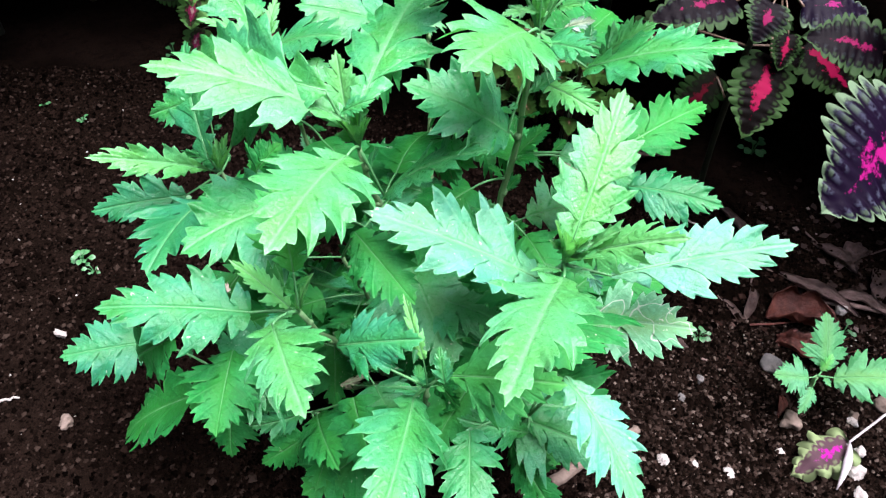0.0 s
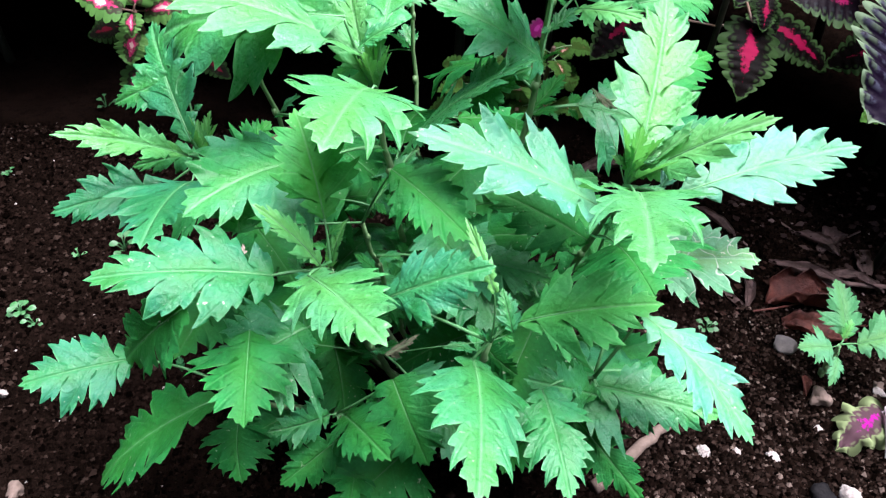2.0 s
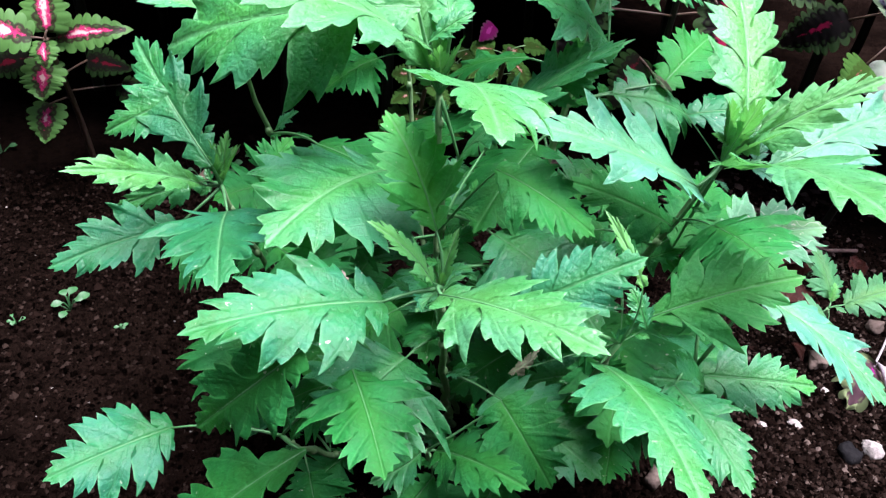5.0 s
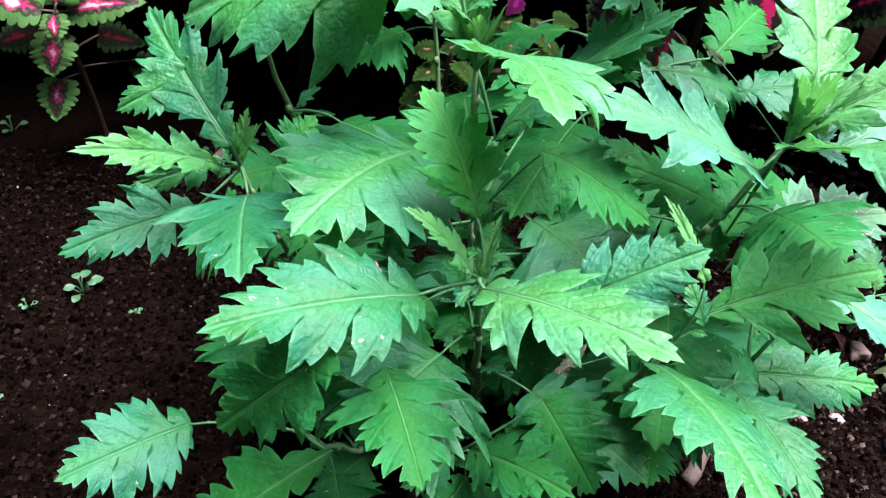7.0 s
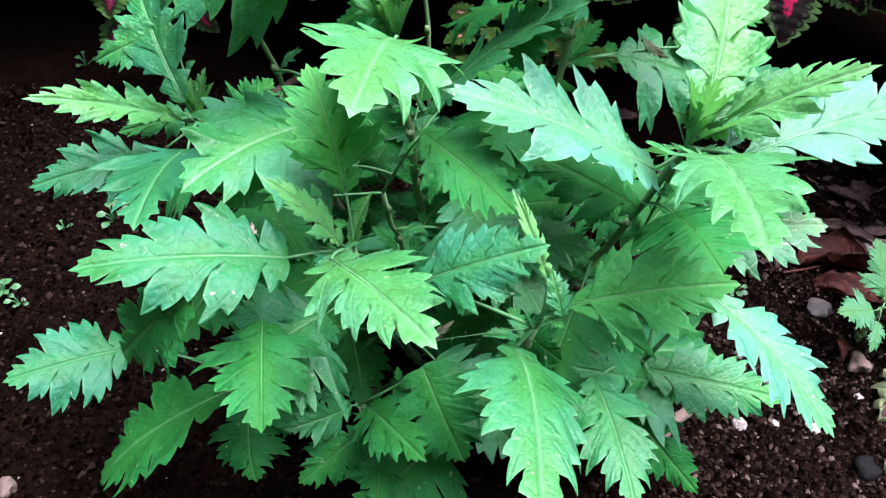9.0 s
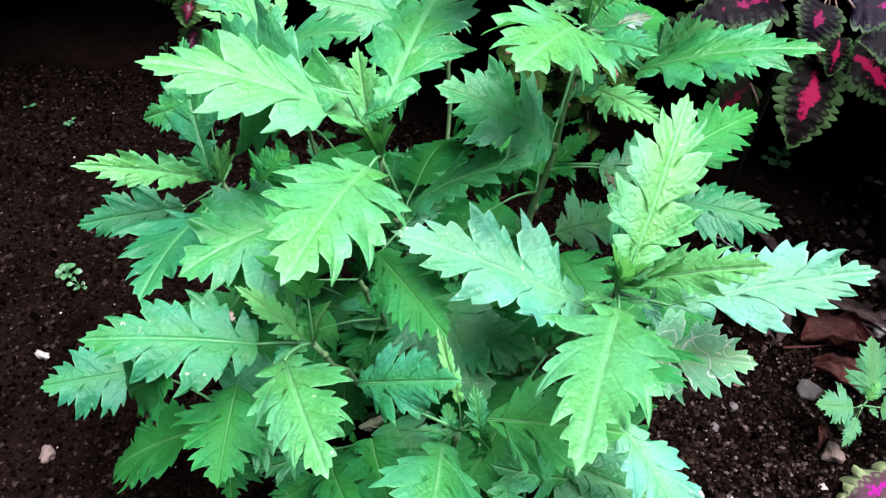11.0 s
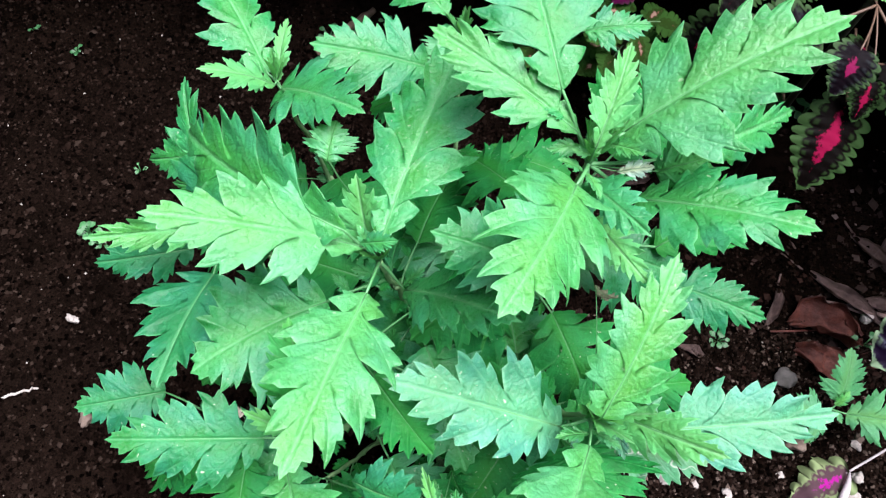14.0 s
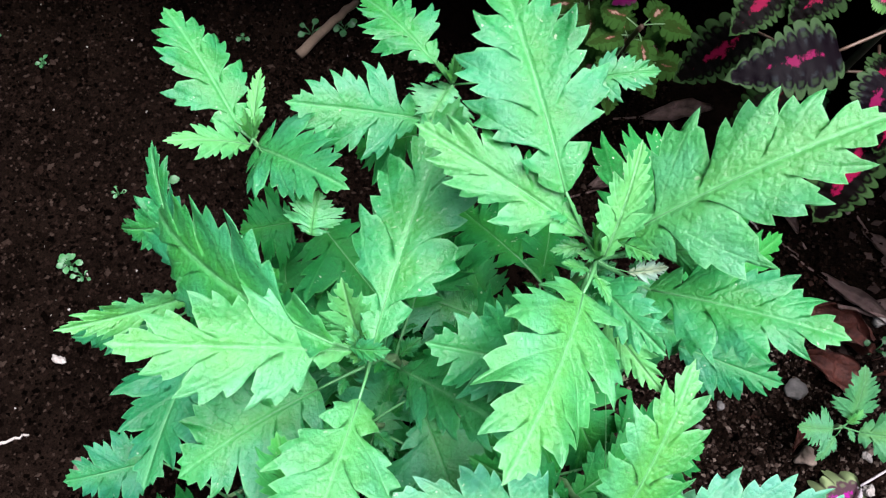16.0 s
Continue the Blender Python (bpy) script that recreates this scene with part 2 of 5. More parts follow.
M_LEAF = leaf_material("mugwort_leaf", (0.009, 0.120, 0.022), (0.026, 0.236, 0.062), (0.10, 0.34, 0.13), 0.30, 0.26, 0.5, 0.8, spec=0.40, bloom_sheen=0.62)
M_YOUNG = leaf_material("young_mugwort_leaf", (0.040, 0.255, 0.052), (0.090, 0.390, 0.120), (0.20, 0.46, 0.20), 0.45, 0.34, spec=0.4)
M_LIME = leaf_material("yellowish_mugwort_leaf", (0.022, 0.162, 0.028), (0.054, 0.296, 0.080), (0.13, 0.40, 0.15), 0.30, 0.30, 0.4, 0.8, spec=0.45, bloom_sheen=0.62)
# Pale bloomy leaf; the bluish sheen of the sky is also in its colour.
M_BLOOMSHEEN = leaf_material("bluish_sheen_mugwort_leaf", (0.016, 0.136, 0.056), (0.045, 0.234, 0.112), (0.13, 0.34, 0.18), 0.42, 0.14, 0.5, 0.8, spec=0.42, bloom_sheen=0.5)
# Darker copy of M_LEAF, with the shade on lower and left leaves in its colour.
M_MID = leaf_material("shaded_mugwort_leaf", (0.006, 0.100, 0.022), (0.016, 0.192, 0.062), (0.07, 0.28, 0.11), 0.32, 0.28, 0.7, 0.7, spec=0.30, bloom_sheen=0.6)
M_SILVER = leaf_material("silvery_leaf_underside", (0.09, 0.17, 0.12), (0.17, 0.26, 0.20), (0.24, 0.32, 0.26), 0.6, 0.1, spec=0.2)
M_WITHER = plain_material("withered_leaf", (0.05, 0.060, 0.030), (0.15, 0.16, 0.10), 120, 0.7, 0.8, 0.2)
M_SCAR = plain_material("dried_leaf_patch", (0.16, 0.15, 0.11), (0.30, 0.24, 0.21), 300, 0.8, 0.6, 0.1)
# Older leaf, also darkened in colour for the shade inside the bush.
M_OLDSHADE = leaf_material("shaded_old_mugwort_leaf", (0.005, 0.098, 0.014), (0.014, 0.188, 0.036), (0.05, 0.25, 0.06), 0.42, 0.24, 0.8, 0.8, spec=0.12, bloom_sheen=0.2)
M_FRESH = leaf_material("fresh_mugwort_leaf", (0.012, 0.150, 0.020), (0.034, 0.272, 0.056), (0.12, 0.37, 0.12), 0.42, 0.30, 0.3, 0.8, spec=0.16, bloom_sheen=0.2)
M_MINED = leaf_material("mined_mugwort_leaf", (0.040, 0.210, 0.085), (0.100, 0.330, 0.160), (0.26, 0.46, 0.30), 0.42, 0.15, 1.0, 1.0, spec=0.4)
M_RIB = plain_material("leaf_midrib", (0.055, 0.215, 0.065), (0.10, 0.295, 0.115), 90, 0.5, 0.1)
M_STEM = plain_material("green_stem", (0.110, 0.230, 0.090), (0.190, 0.330, 0.150), 90, 0.55, 0.2, stretch=(1, 1, 0.2))
M_DARKSTEM = plain_material("dark_coleus_stem", (0.007, 0.010, 0.005), (0.018, 0.022, 0.010), 80, 0.6, 0.3)
M_WOOD = plain_material("woody_stem", (0.07, 0.045, 0.03), (0.13, 0.09, 0.06), 60, 0.8, 0.5, stretch=(1, 1, 0.3))
M_WALL = plain_material("added_dark_wall", (0.020, 0.018, 0.016), (0.050, 0.046, 0.040), 3.0, 0.9, 3.0, 0.1)
M_SOIL = soil_material()
M_CRUMB = crumb_material("soil_crumb", (0.0006, 0.0004, 0.0003), (0.0118, 0.0070, 0.0053), (0.024, 0.0163, 0.0128))
M_PALECRUMB = crumb_material("pale_soil_crumb", (0.0010, 0.0007, 0.0005), (0.0330, 0.0215, 0.0170), (0.105, 0.080, 0.066))
M_PALE = plain_material("pale_grit", (0.24, 0.215, 0.195), (0.42, 0.385, 0.355), 260, 0.9, 1.6, 0.2, fine_scale=4.0)
M_STONE = plain_material("grey_stone", (0.055, 0.052, 0.050), (0.115, 0.105, 0.098), 70, 0.85, 0.8, 0.3)
M_BLACKSTONE = plain_material("black_stone", (0.0010, 0.0010, 0.0012), (0.0040, 0.0038, 0.0044), 90, 0.75, 0.6, 0.12)
M_TANSTONE = plain_material("tan_stone", (0.085, 0.062, 0.048), (0.150, 0.112, 0.090), 70, 0.85, 0.8, 0.3)
M_DEAD = plain_material("dead_leaf", (0.036, 0.021, 0.018), (0.170, 0.112, 0.100), 110, 0.75, 1.6, 0.25, fine_scale=4.0)
M_RUST = plain_material("rust_brown_leaf", (0.040, 0.009, 0.006), (0.135, 0.040, 0.028), 70, 0.6, 1.4, 0.3, fine_scale=5.0)
M_CHIP = crumb_material("bark_chip", (0.010, 0.006, 0.005), (0.075, 0.052, 0.046), (0.20, 0.16, 0.15))
M_LITTER = crumb_material("leaf_fragments", (0.003, 0.0016, 0.0013), (0.026, 0.014, 0.011), (0.09, 0.062, 0.054))
M_WHITE = plain_material("white_petal", (0.26, 0.23, 0.24), (0.40, 0.36, 0.37), 120, 0.6, 0.2, 0.2)
M_PINKSTEM = plain_material("pink_stalk", (0.075, 0.045, 0.030), (0.12, 0.075, 0.05), 80, 0.5, 0.2)
M_WEED = plain_material("weed_leaf", (0.014, 0.075, 0.022), (0.032, 0.125, 0.040), 120, 0.5, 0.2)
M_COL_DARK = coleus_material("dark_coleus_leaf", (0.16, 0.004, 0.072), (0.0030, 0.0010, 0.0056), (0.075, 0.115, 0.066), 0.13, 0.87, None, 0.35, spec=0.05, glint_spots=(0.026, 0.028, 0.042))
M_COL_MAGENTA = coleus_material("magenta_coleus_leaf", (0.17, 0.02, 0.11), (0.09, 0.006, 0.05), (0.07, 0.025, 0.045), 0.22, 0.8, None, 0.3)
M_COL_PALE = coleus_material("pale_coleus_underside", (0.30, 0.34, 0.27), (0.26, 0.33, 0.24), (0.36, 0.42, 0.33), 0.2, 0.7, None, 0.5)
M_RED = plain_material("crimson_petal", (0.10, 0.003, 0.006), (0.22, 0.008, 0.012), 60, 0.5, 0.6, 0.3)
# Near-black coleus leaf, its heart and rim dimmed in colour for shade.
M_COL_DIM = coleus_material("shade_dimmed_black_coleus_leaf", (0.110, 0.005, 0.034), (0.0022, 0.0011, 0.0022), (0.026, 0.050, 0.020), 0.11, 0.78, None, 0.35, spec=0.03, glint_spots=(0.012, 0.014, 0.016))
M_COL_RED = coleus_material("red_coleus_leaf", (0.125, 0.003, 0.022), (0.0017, 0.0011, 0.0010), (0.019, 0.042, 0.013), 0.17, 0.72, None, 0.35, spec=0.02)
M_COL_GREEN = coleus_material("green_coleus_leaf", (0.50, 0.030, 0.130), (0.030, 0.030, 0.014), (0.070, 0.190, 0.042), 0.27, 0.46, (0.75, 0.50, 0.46), 0.15, spec=0.2)
M_COL_RUSTY = coleus_material("rusty_coleus_leaf", (0.16, 0.06, 0.045), (0.026, 0.055, 0.011), (0.034, 0.090, 0.018), 0.09, 0.40, (0.36, 0.22, 0.17), 0.4)
M_COL_FALLEN = coleus_material("fallen_coleus_leaf", (0.20, 0.010, 0.140), (0.050, 0.028, 0.034), (0.140, 0.185, 0.085), 0.22, 0.56, None, 0.8)
M_WEEDLEAF = leaf_material("seedling_leaf", (0.026, 0.150, 0.046), (0.060, 0.245, 0.085), (0.12, 0.32, 0.15), 0.5, 0.2, 0.0, 0.6, spec=0.25, bloom_sheen=0.3)
# Dim coleus leaf: the shade on low and back leaves darkens its colours.
M_COL_SHADED = coleus_material("shaded_coleus_leaf", (0.07, 0.006, 0.012), (0.008, 0.008, 0.006), (0.012, 0.030, 0.009), 0.22, 0.62)

# == shapes


def part(name, bm, mats, parent=None, label="", smooth=True):
    me = bpy.data.meshes.new(name)
    if smooth:
        for f in bm.faces:
            f.smooth = True
    bm.to_mesh(me)
    bm.free()
    if len(me.uv_layers) == 1:
        me.uv_layers[0].name = "blade"
    for m in mats if isinstance(mats, (list, tuple)) else [mats]:
        me.materials.append(m)
    ob = new(name, me)
    if parent is not None:
        ob.parent = parent
    if label:
        ob["label"] = label
    return ob


def tube(bm, points, radii, sides=6, mat=0):
    """A bent tapering tube along points."""
    rings = []
    pts = [Vector(p) for p in points]
    for i, p in enumerate(pts):
        d = (pts[min(i + 1, len(pts) - 1)] - pts[max(i - 1, 0)]).normalized()
        a = d.orthogonal().normalized()
        if rings:
            a = (last_a - d * last_a.dot(d)).normalized()
        last_a = a
        b = d.cross(a)
        r = radii[i] if isinstance(radii, (list, tuple)) else radii
        rings.append([bm.verts.new(p + r * (math.cos(k * 2 * math.pi / sides) * a + math.sin(k * 2 * math.pi / sides) * b)) for k in range(sides)])
    for r0, r1 in zip(rings, rings[1:]):
        for k in range(sides):
            f = bm.faces.new((r0[k], r0[(k + 1) % sides], r1[(k + 1) % sides], r1[k]))
            f.material_index = mat
    for ring, turn in ((rings[0], -1), (rings[-1], 1)):
        f = bm.faces.new(ring[::turn])
        f.material_index = mat


def bezier(a, b, c, n=10):
    a, b, c = Vector(a), Vector(b), Vector(c)
    return [(1 - t) ** 2 * a + 2 * t * (1 - t) * b + t * t * c for t in (i / n for i in range(n + 1))]


# Half the edge of a mugwort leaf, lobe by lobe from its foot to its tip, for a leaf of length and half width 1: where the lobe's vein leaves
# the midrib, the edge out to the lobe's tip (teeth and nicks), and the edge back to the notch behind it.
# BROAD has a wide foot with lobes that stand out sideways, NARROW tapers into its stalk.
BROAD = (
    (0.02, ((0.0, 0.26), (0.025, 0.50), (0.05, 0.44), (0.10, 0.66)), ((0.125, 0.44), (0.145, 0.23))),
    (0.11, ((0.165, 0.52), (0.195, 0.82), (0.225, 0.72), (0.30, 1.02), (0.325, 0.86), (0.43, 1.03)), ((0.395, 0.80), (0.405, 0.70), (0.37, 0.29))),
    (0.35, ((0.41, 0.48), (0.485, 0.76), (0.50, 0.63), (0.595, 0.84), (0.605, 0.68), (0.70, 0.79)), ((0.665, 0.60), (0.668, 0.54), (0.62, 0.32))),
    (0.59, ((0.665, 0.42), (0.745, 0.57), (0.75, 0.45), (0.86, 0.50)), ((0.82, 0.36), (0.795, 0.22))),
    (0.74, ((0.845, 0.24), (0.90, 0.29), (0.90, 0.18), (0.955, 0.15), (0.95, 0.08), (1.0, 0.0)), ()),
)
NARROW = (
    (0.04, ((0.06, 0.06), (0.11, 0.16), (0.12, 0.14), (0.20, 0.29)), ((0.215, 0.20), (0.225, 0.12))),
    (0.17, ((0.25, 0.32), (0.295, 0.64), (0.315, 0.54), (0.375, 0.84), (0.395, 0.70), (0.495, 0.94)), ((0.46, 0.68), (0.468, 0.58), (0.425, 0.26))),
    (0.38, ((0.46, 0.44), (0.535, 0.70), (0.545, 0.57), (0.63, 0.78), (0.635, 0.63), (0.73, 0.72)), ((0.695, 0.53), (0.70, 0.48), (0.655, 0.29))),
    (0.61, ((0.70, 0.38), (0.775, 0.50), (0.778, 0.40), (0.875, 0.43)), ((0.84, 0.31), (0.815, 0.20))),
    (0.75, ((0.855, 0.21), (0.91, 0.25), (0.91, 0.16), (0.96, 0.13), (0.955, 0.07), (1.0, 0.0)), ()),
)


def matched(path, edge):
    """Rows between two bent lines that keep the corners of both: (point of the path, point of the edge, fraction of the way)."""
    run = [0.0]
    for p, q in zip(path, path[1:]):
        run.append(run[-1] + (q - p).length)
    marks = [[x / run[-1] for x in run], [i / (len(edge) - 1) for i in range(len(edge))]]

    def at(line, mark, t):
        i = 0
        while i < len(line) - 2 and mark[i + 1] < t:
            i += 1
        return line[i].lerp(line[i + 1], max(0.0, min(1.0, (t - mark[i]) / max(mark[i + 1] - mark[i], 1e-9))))

    ts = sorted(marks[0] + marks[1])
    ts = [t for i, t in enumerate(ts) if i == 0 or t - ts[i - 1] > 1e-6]
    return [(at(path, marks[0], t), at(edge, marks[1], t), t) for t in ts]


def swelling(points, amount):
    """An edge through the points whose rising runs swell a little."""
    out = []
    for a, b in zip(points, points[1:]):
        d = b - a
        n = 3 if d.length > 0.003 else 2
        for i in range(n):
            f = i / n
            out.append(a + d * f + Vector((-d.y, d.x)) * amount * math.sin(math.pi * f) * (d.y > 0))
    return out + [points[-1]]


def half_blade(rng, length, half, broad, deep):
    """One half of a leaf, flat: strips of rows from the veins to the edge, each row (inner point, edge point, way out along its lobe, lobe), and the side veins."""
    lobes = []
    for k, ((f0, out0, back0), (f1, out1, back1)) in enumerate(zip(BROAD, NARROW)):
        size, slide = (rng.uniform(0.86, 1.12), rng.uniform(-0.022, 0.022)) if k < 4 else (1.0, 0.0)

        def spot(p, q, inner):
            x, y = (u * broad + v * (1 - broad) for u, v in zip(p, q))
            if inner:
                y *= (1 - 0.45 * (deep - 1)) * rng.uniform(0.80, 1.2)
            elif x < 0.999:
                x, y = x + slide + rng.uniform(-0.008, 0.008), y * size * rng.uniform(0.95, 1.05)
            return Vector((x * length, y * half))

        out = [spot(p, q, False) for p, q in zip(out0, out1)]
        back = [spot(p, q, i == len(back0) - 1) for i, (p, q) in enumerate(zip(back0, back1))]
        lobes.append((Vector(((f0 * broad + f1 * (1 - broad)) * length, 0)), out, back))
    strips, veins = [], []
    notch, mid = Vector((0.0, 0.03 * half)), Vector((0.0, 0.0))
    for k, (foot, out, back) in enumerate(lobes):
        tip = out[-1]
        way = [foot, tip]
        if back:
            way = [foot.lerp(tip, f) + Vector((0, 0.06 * (tip - foot).length * math.sin(math.pi * f))) for f in (0, 0.25, 0.5, 0.75, 1)]
            veins.append(way)
        edge = swelling([notch] + out, 0.07)
        strips.append([(p, q, f, k) for p, q, f in matched([mid] + way, edge)])
        if back:
            nxt = (foot + lobes[k + 1][0]) / 2
            edge = swelling([tip] + back, 0.0)
            strips.append([(p, q, 1 - f, k) for p, q, f in matched(way[::-1] + [nxt], edge)])
            notch, mid = back[-1], nxt
    return strips, veins


def off_line(p, way):
    """How far p lies from a bent line."""
    best = 9.0
    for a, b in zip(way, way[1:]):
        d = b - a
        f = max(0.0, min(1.0, (p - a).dot(d) / max(d.length_squared, 1e-12)))
        best = min(best, (p - a - d * f).length)
    return best


def blade(bm, rng, length, half, arch, fold, broad, deep, across=5, ripple=1.0, bend=0.0, curl=0.0):
    """A lobed leaf blade in its own frame: x along the midrib, y across, z up. arch lifts its middle, fold raises its sides, curl drops the side edges,
    bend swings the tip sideways; the veins are sunk, the lobes lift and droop one by one."""
    uv, vein = bm.loops.layers.uv.new("blade"), bm.loops.layers.uv.new("vein")
    ph, off = rng.uniform(0, 6.28), rng.uniform(0, 50)
    made = {}
    for sign in (1, -1):
        strips, veins = half_blade(rng, length, half, broad, deep)
        lifts = [rng.uniform(-0.32, 0.26) for _ in range(5)]

        def vert(p, g, k, f):
            key = (round(p.x, 6), round(sign * p.y, 6))
            if key in made:
                return made[key]
            u, y, out = p.x / length, p.y, p.y / half
            side = min(off_line(p, w) for w in veins[:4])
            z = 4 * arch * length * u * (1 - u) + fold * y - curl * y * out
            z += ripple * half * 0.06 * math.sin(8 * u + ph + sign) * out + lifts[k] * ripple * half * g * g * min(1.0, out * 1.4) * (k < 4)
            z += 0.0060 * length * ripple * (1 - math.exp(-side / (0.030 * length))) * min(1.0, y / (0.05 * length))
            z += 0.022 * length * ripple * noise.noise((5.5 * u + off, 5.5 * sign * y / length, off)) * min(1, 3 * out)
            z -= 0.005 * length * ripple * f ** 3
            v = bm.verts.new((p.x, sign * y + bend * length * u * u, z))
            made[key] = (v, (u, sign * y / length), (side / length, f))
            return made[key]

        for strip in strips:
            rows = []
            for p, q, g, k in strip:
                same = (q - p).length < 1e-7
                rows.append([vert(p.lerp(q, j / across), g, k, 1.0 if same else j / across) for j in range(1 if same else across + 1)])
            for r0, r1 in zip(rows, rows[1:]):
                for j in range(across):
                    quad = []
                    for c in (r0[min(j, len(r0) - 1)], r1[min(j, len(r1) - 1)], r1[min(j + 1, len(r1) - 1)], r0[min(j + 1, len(r0) - 1)]):
                        if all(c[0] is not o[0] for o in quad):
                            quad.append(c)
                    if len(quad) < 3:
                        continue
                    quad = quad if sign < 0 else quad[::-1]
                    f = bm.faces.get([c[0] for c in quad]) or bm.faces.new([c[0] for c in quad])
                    for loop, c in zip(f.loops, quad):
                        loop[uv].uv, loop[vein].uv = c[1], c[2]


def frame_of(base, tip, up):
    b, x = Vector(base), (Vector(tip) - Vector(base))
    length = x.length
    x.normalize()
    z = Vector(up)
    z = (z - x * z.dot(x)).normalized()
    y = z.cross(x)
    m = Matrix((x, y, z)).transposed().to_4x4()
    m.translation = b
    return m, length


LEAF_COUNT = [0]


def leaf(shoot, base, tip, up, half, mat=None, arch=0.07, fold=0.10, broad=None, deep=1.0, curl=0.15, bend=0.0, stalk=None, name="leaf", across=4, ripple=1.0, label=""):
    """A mugwort leaf on a shoot, from the foot of its blade to its tip, with its stalk and midrib."""
    LEAF_COUNT[0] += 1
    rng = random.Random(LEAF_COUNT[0] * 17 + 5)
    m, length = frame_of(base, tip, up)
    curl, arch = curl * rng.uniform(0.3, 1.7), arch * rng.uniform(0.7, 1.4)
    bm = bmesh.new()
    blade(bm, rng, length, half, arch, fold, rng.uniform(0.3, 1.0) if broad is None else broad, deep * rng.uniform(1.2, 1.8), across, ripple, bend, curl)
    rib = []
    for i in range(7):
        u = i / 6 * 0.9
        rib.append(Vector((u * length, bend * length * u * u, 4 * arch * length * u * (1 - u) + 0.0001)))
    r0 = min(0.00060, 0.009 * length)
    tube(bm, rib, [0.62 * r0 * (1 - 0.85 * i / 6) for i in range(7)], 5, 1)
    start = stalk if stalk is not None else shoot.get("node")
    if start is not None:
        a = m.inverted() @ Vector(start)
        if a.length < 0.09:
            tube(bm, bezier(a, (a.x * 0.5, a.y * 0.35, a.z * 0.35 + 0.15 * abs(a.x)), (0.001, 0, 0), 6), [r0 * 1.8 - 0.9 * r0 * i / 6 for i in range(7)], 5, 1)
            if length > 0.040 and a.length > 0.008:
                leaflets(bm, rng, a, length)
    bm.transform(m)
    return part(name, bm, [mat or M_LEAF, M_RIB], shoot, label)


def leaflets(bm, rng, foot, length):
    """The small pair of leaflets on a leaf's stalk, between its foot and the blade."""
    for sign in (1, -1):
        if rng.random() < 0.3:
            continue
        size = length * rng.uniform(0.13, 0.22)
        piece = bmesh.new()
        blade(piece, rng, size, size * 0.30, 0.08, 0.15, 0.1, 0.7, 2, 0.6)
        turn = math.atan2(-foot.y, -foot.x) + sign * rng.uniform(0.75, 1.2)
        piece.transform(Matrix.Translation(foot * rng.uniform(0.30, 0.65)) @ Matrix.Rotation(turn, 4, "Z") @ Matrix.Rotation(rng.uniform(-0.5, 0.1), 4, "Y"))
        held = bpy.data.meshes.new("leaflet")
        piece.to_mesh(held)
        piece.free()
        bm.from_mesh(held)
        bpy.data.meshes.remove(held)


def shoot_of(plant, root, knee, node, radius, label="", woody=False):
    """A stem from the root to its top node; its leaves hang on it."""
    bm = bmesh.new()
    pts = bezier(root, knee, node, 14)
    tube(bm, [p + Vector((0.0012 * math.sin(i * 1.9), 0.0012 * math.cos(i * 2.3), 0)) if 0 < i < 14 else p for i, p in enumerate(pts)], [radius * (1.25 - 0.55 * i / 14) for i in range(15)], 8, 0)
    for i in range(3, 14, 2):
        d = (pts[i + 1] - pts[i - 1]).normalized()
        r = radius * (1.25 - 0.55 * i / 14)
        tube(bm, [pts[i] - d * 0.0025, pts[i], pts[i] + d * 0.0025], [r * 0.9, r * 1.35, r * 0.9], 8, 0)
    ob = part("stem", bm, M_WOOD if woody else M_STEM, plant, label)
    ob["node"] = tuple(node)
    return ob


def bud(shoot, node, up, size, rng_seed, count=6, mat=None):
    """The tuft of small young leaves at a shoot's tip."""
    rng = random.Random(rng_seed)
    up = Vector(up).normalized()
    a = up.orthogonal().normalized()
    b = up.cross(a)
    for k in range(count):
        ang = k * 2.4 + rng.uniform(-0.3, 0.3)
        out = math.cos(ang) * a + math.sin(ang) * b
        tip = Vector(node) + up * size * rng.uniform(0.6, 1.0) + out * size * rng.uniform(0.12, 0.5)
        leaf(shoot, Vector(node) + out * 0.001, tip, up * 0.4 - out, size * rng.uniform(0.13, 0.22), mat or M_YOUNG, 0.02, 0.5, 0.2, 0.9, 0, stalk=node, name="young_leaf", across=2, ripple=0.4)


# == ground


def ground_z(x, y):
    z = -0.010 - 0.030 * max(-0.6, min(0.6, x))
    near = max(0.0, 1 - (abs(x) + abs(y - 0.3)) / 2.2)
    z += near * (0.010 * noise.noise((x * 5, y * 5, 0.3)) + 0.004 * noise.noise((x * 19, y * 19, 2.1)))
    return z + near * (0.0060 * noise.noise((x * 48, y * 48, 4.7)) + 0.0042 * noise.noise((x * 110, y * 110, 8.0)))


def build_ground():
    n = 330
    xs = [0.55 * (2 * i / n - 1) + 60 * abs(2 * i / n - 1) ** 14 * (1 if 2 * i > n else -1) for i in range(n + 1)]
    verts = [(x, 0.35 + y, ground_z(x, 0.35 + y)) for y in xs for x in xs]
    faces = [(j * (n + 1) + i, j * (n + 1) + i + 1, (j + 1) * (n + 1) + i + 1, (j + 1) * (n + 1) + i) for j in range(n) for i in range(n)]
    me = bpy.data.meshes.new("ground")
    me.from_pydata(verts, [], faces)
    me.polygons.foreach_set("use_smooth", [True] * len(faces))
    me.materials.append(M_SOIL)
    return tagged(new("ground", me), "dark reddish-brown crumbly garden soil", "soil", kind="structure")


build_ground()


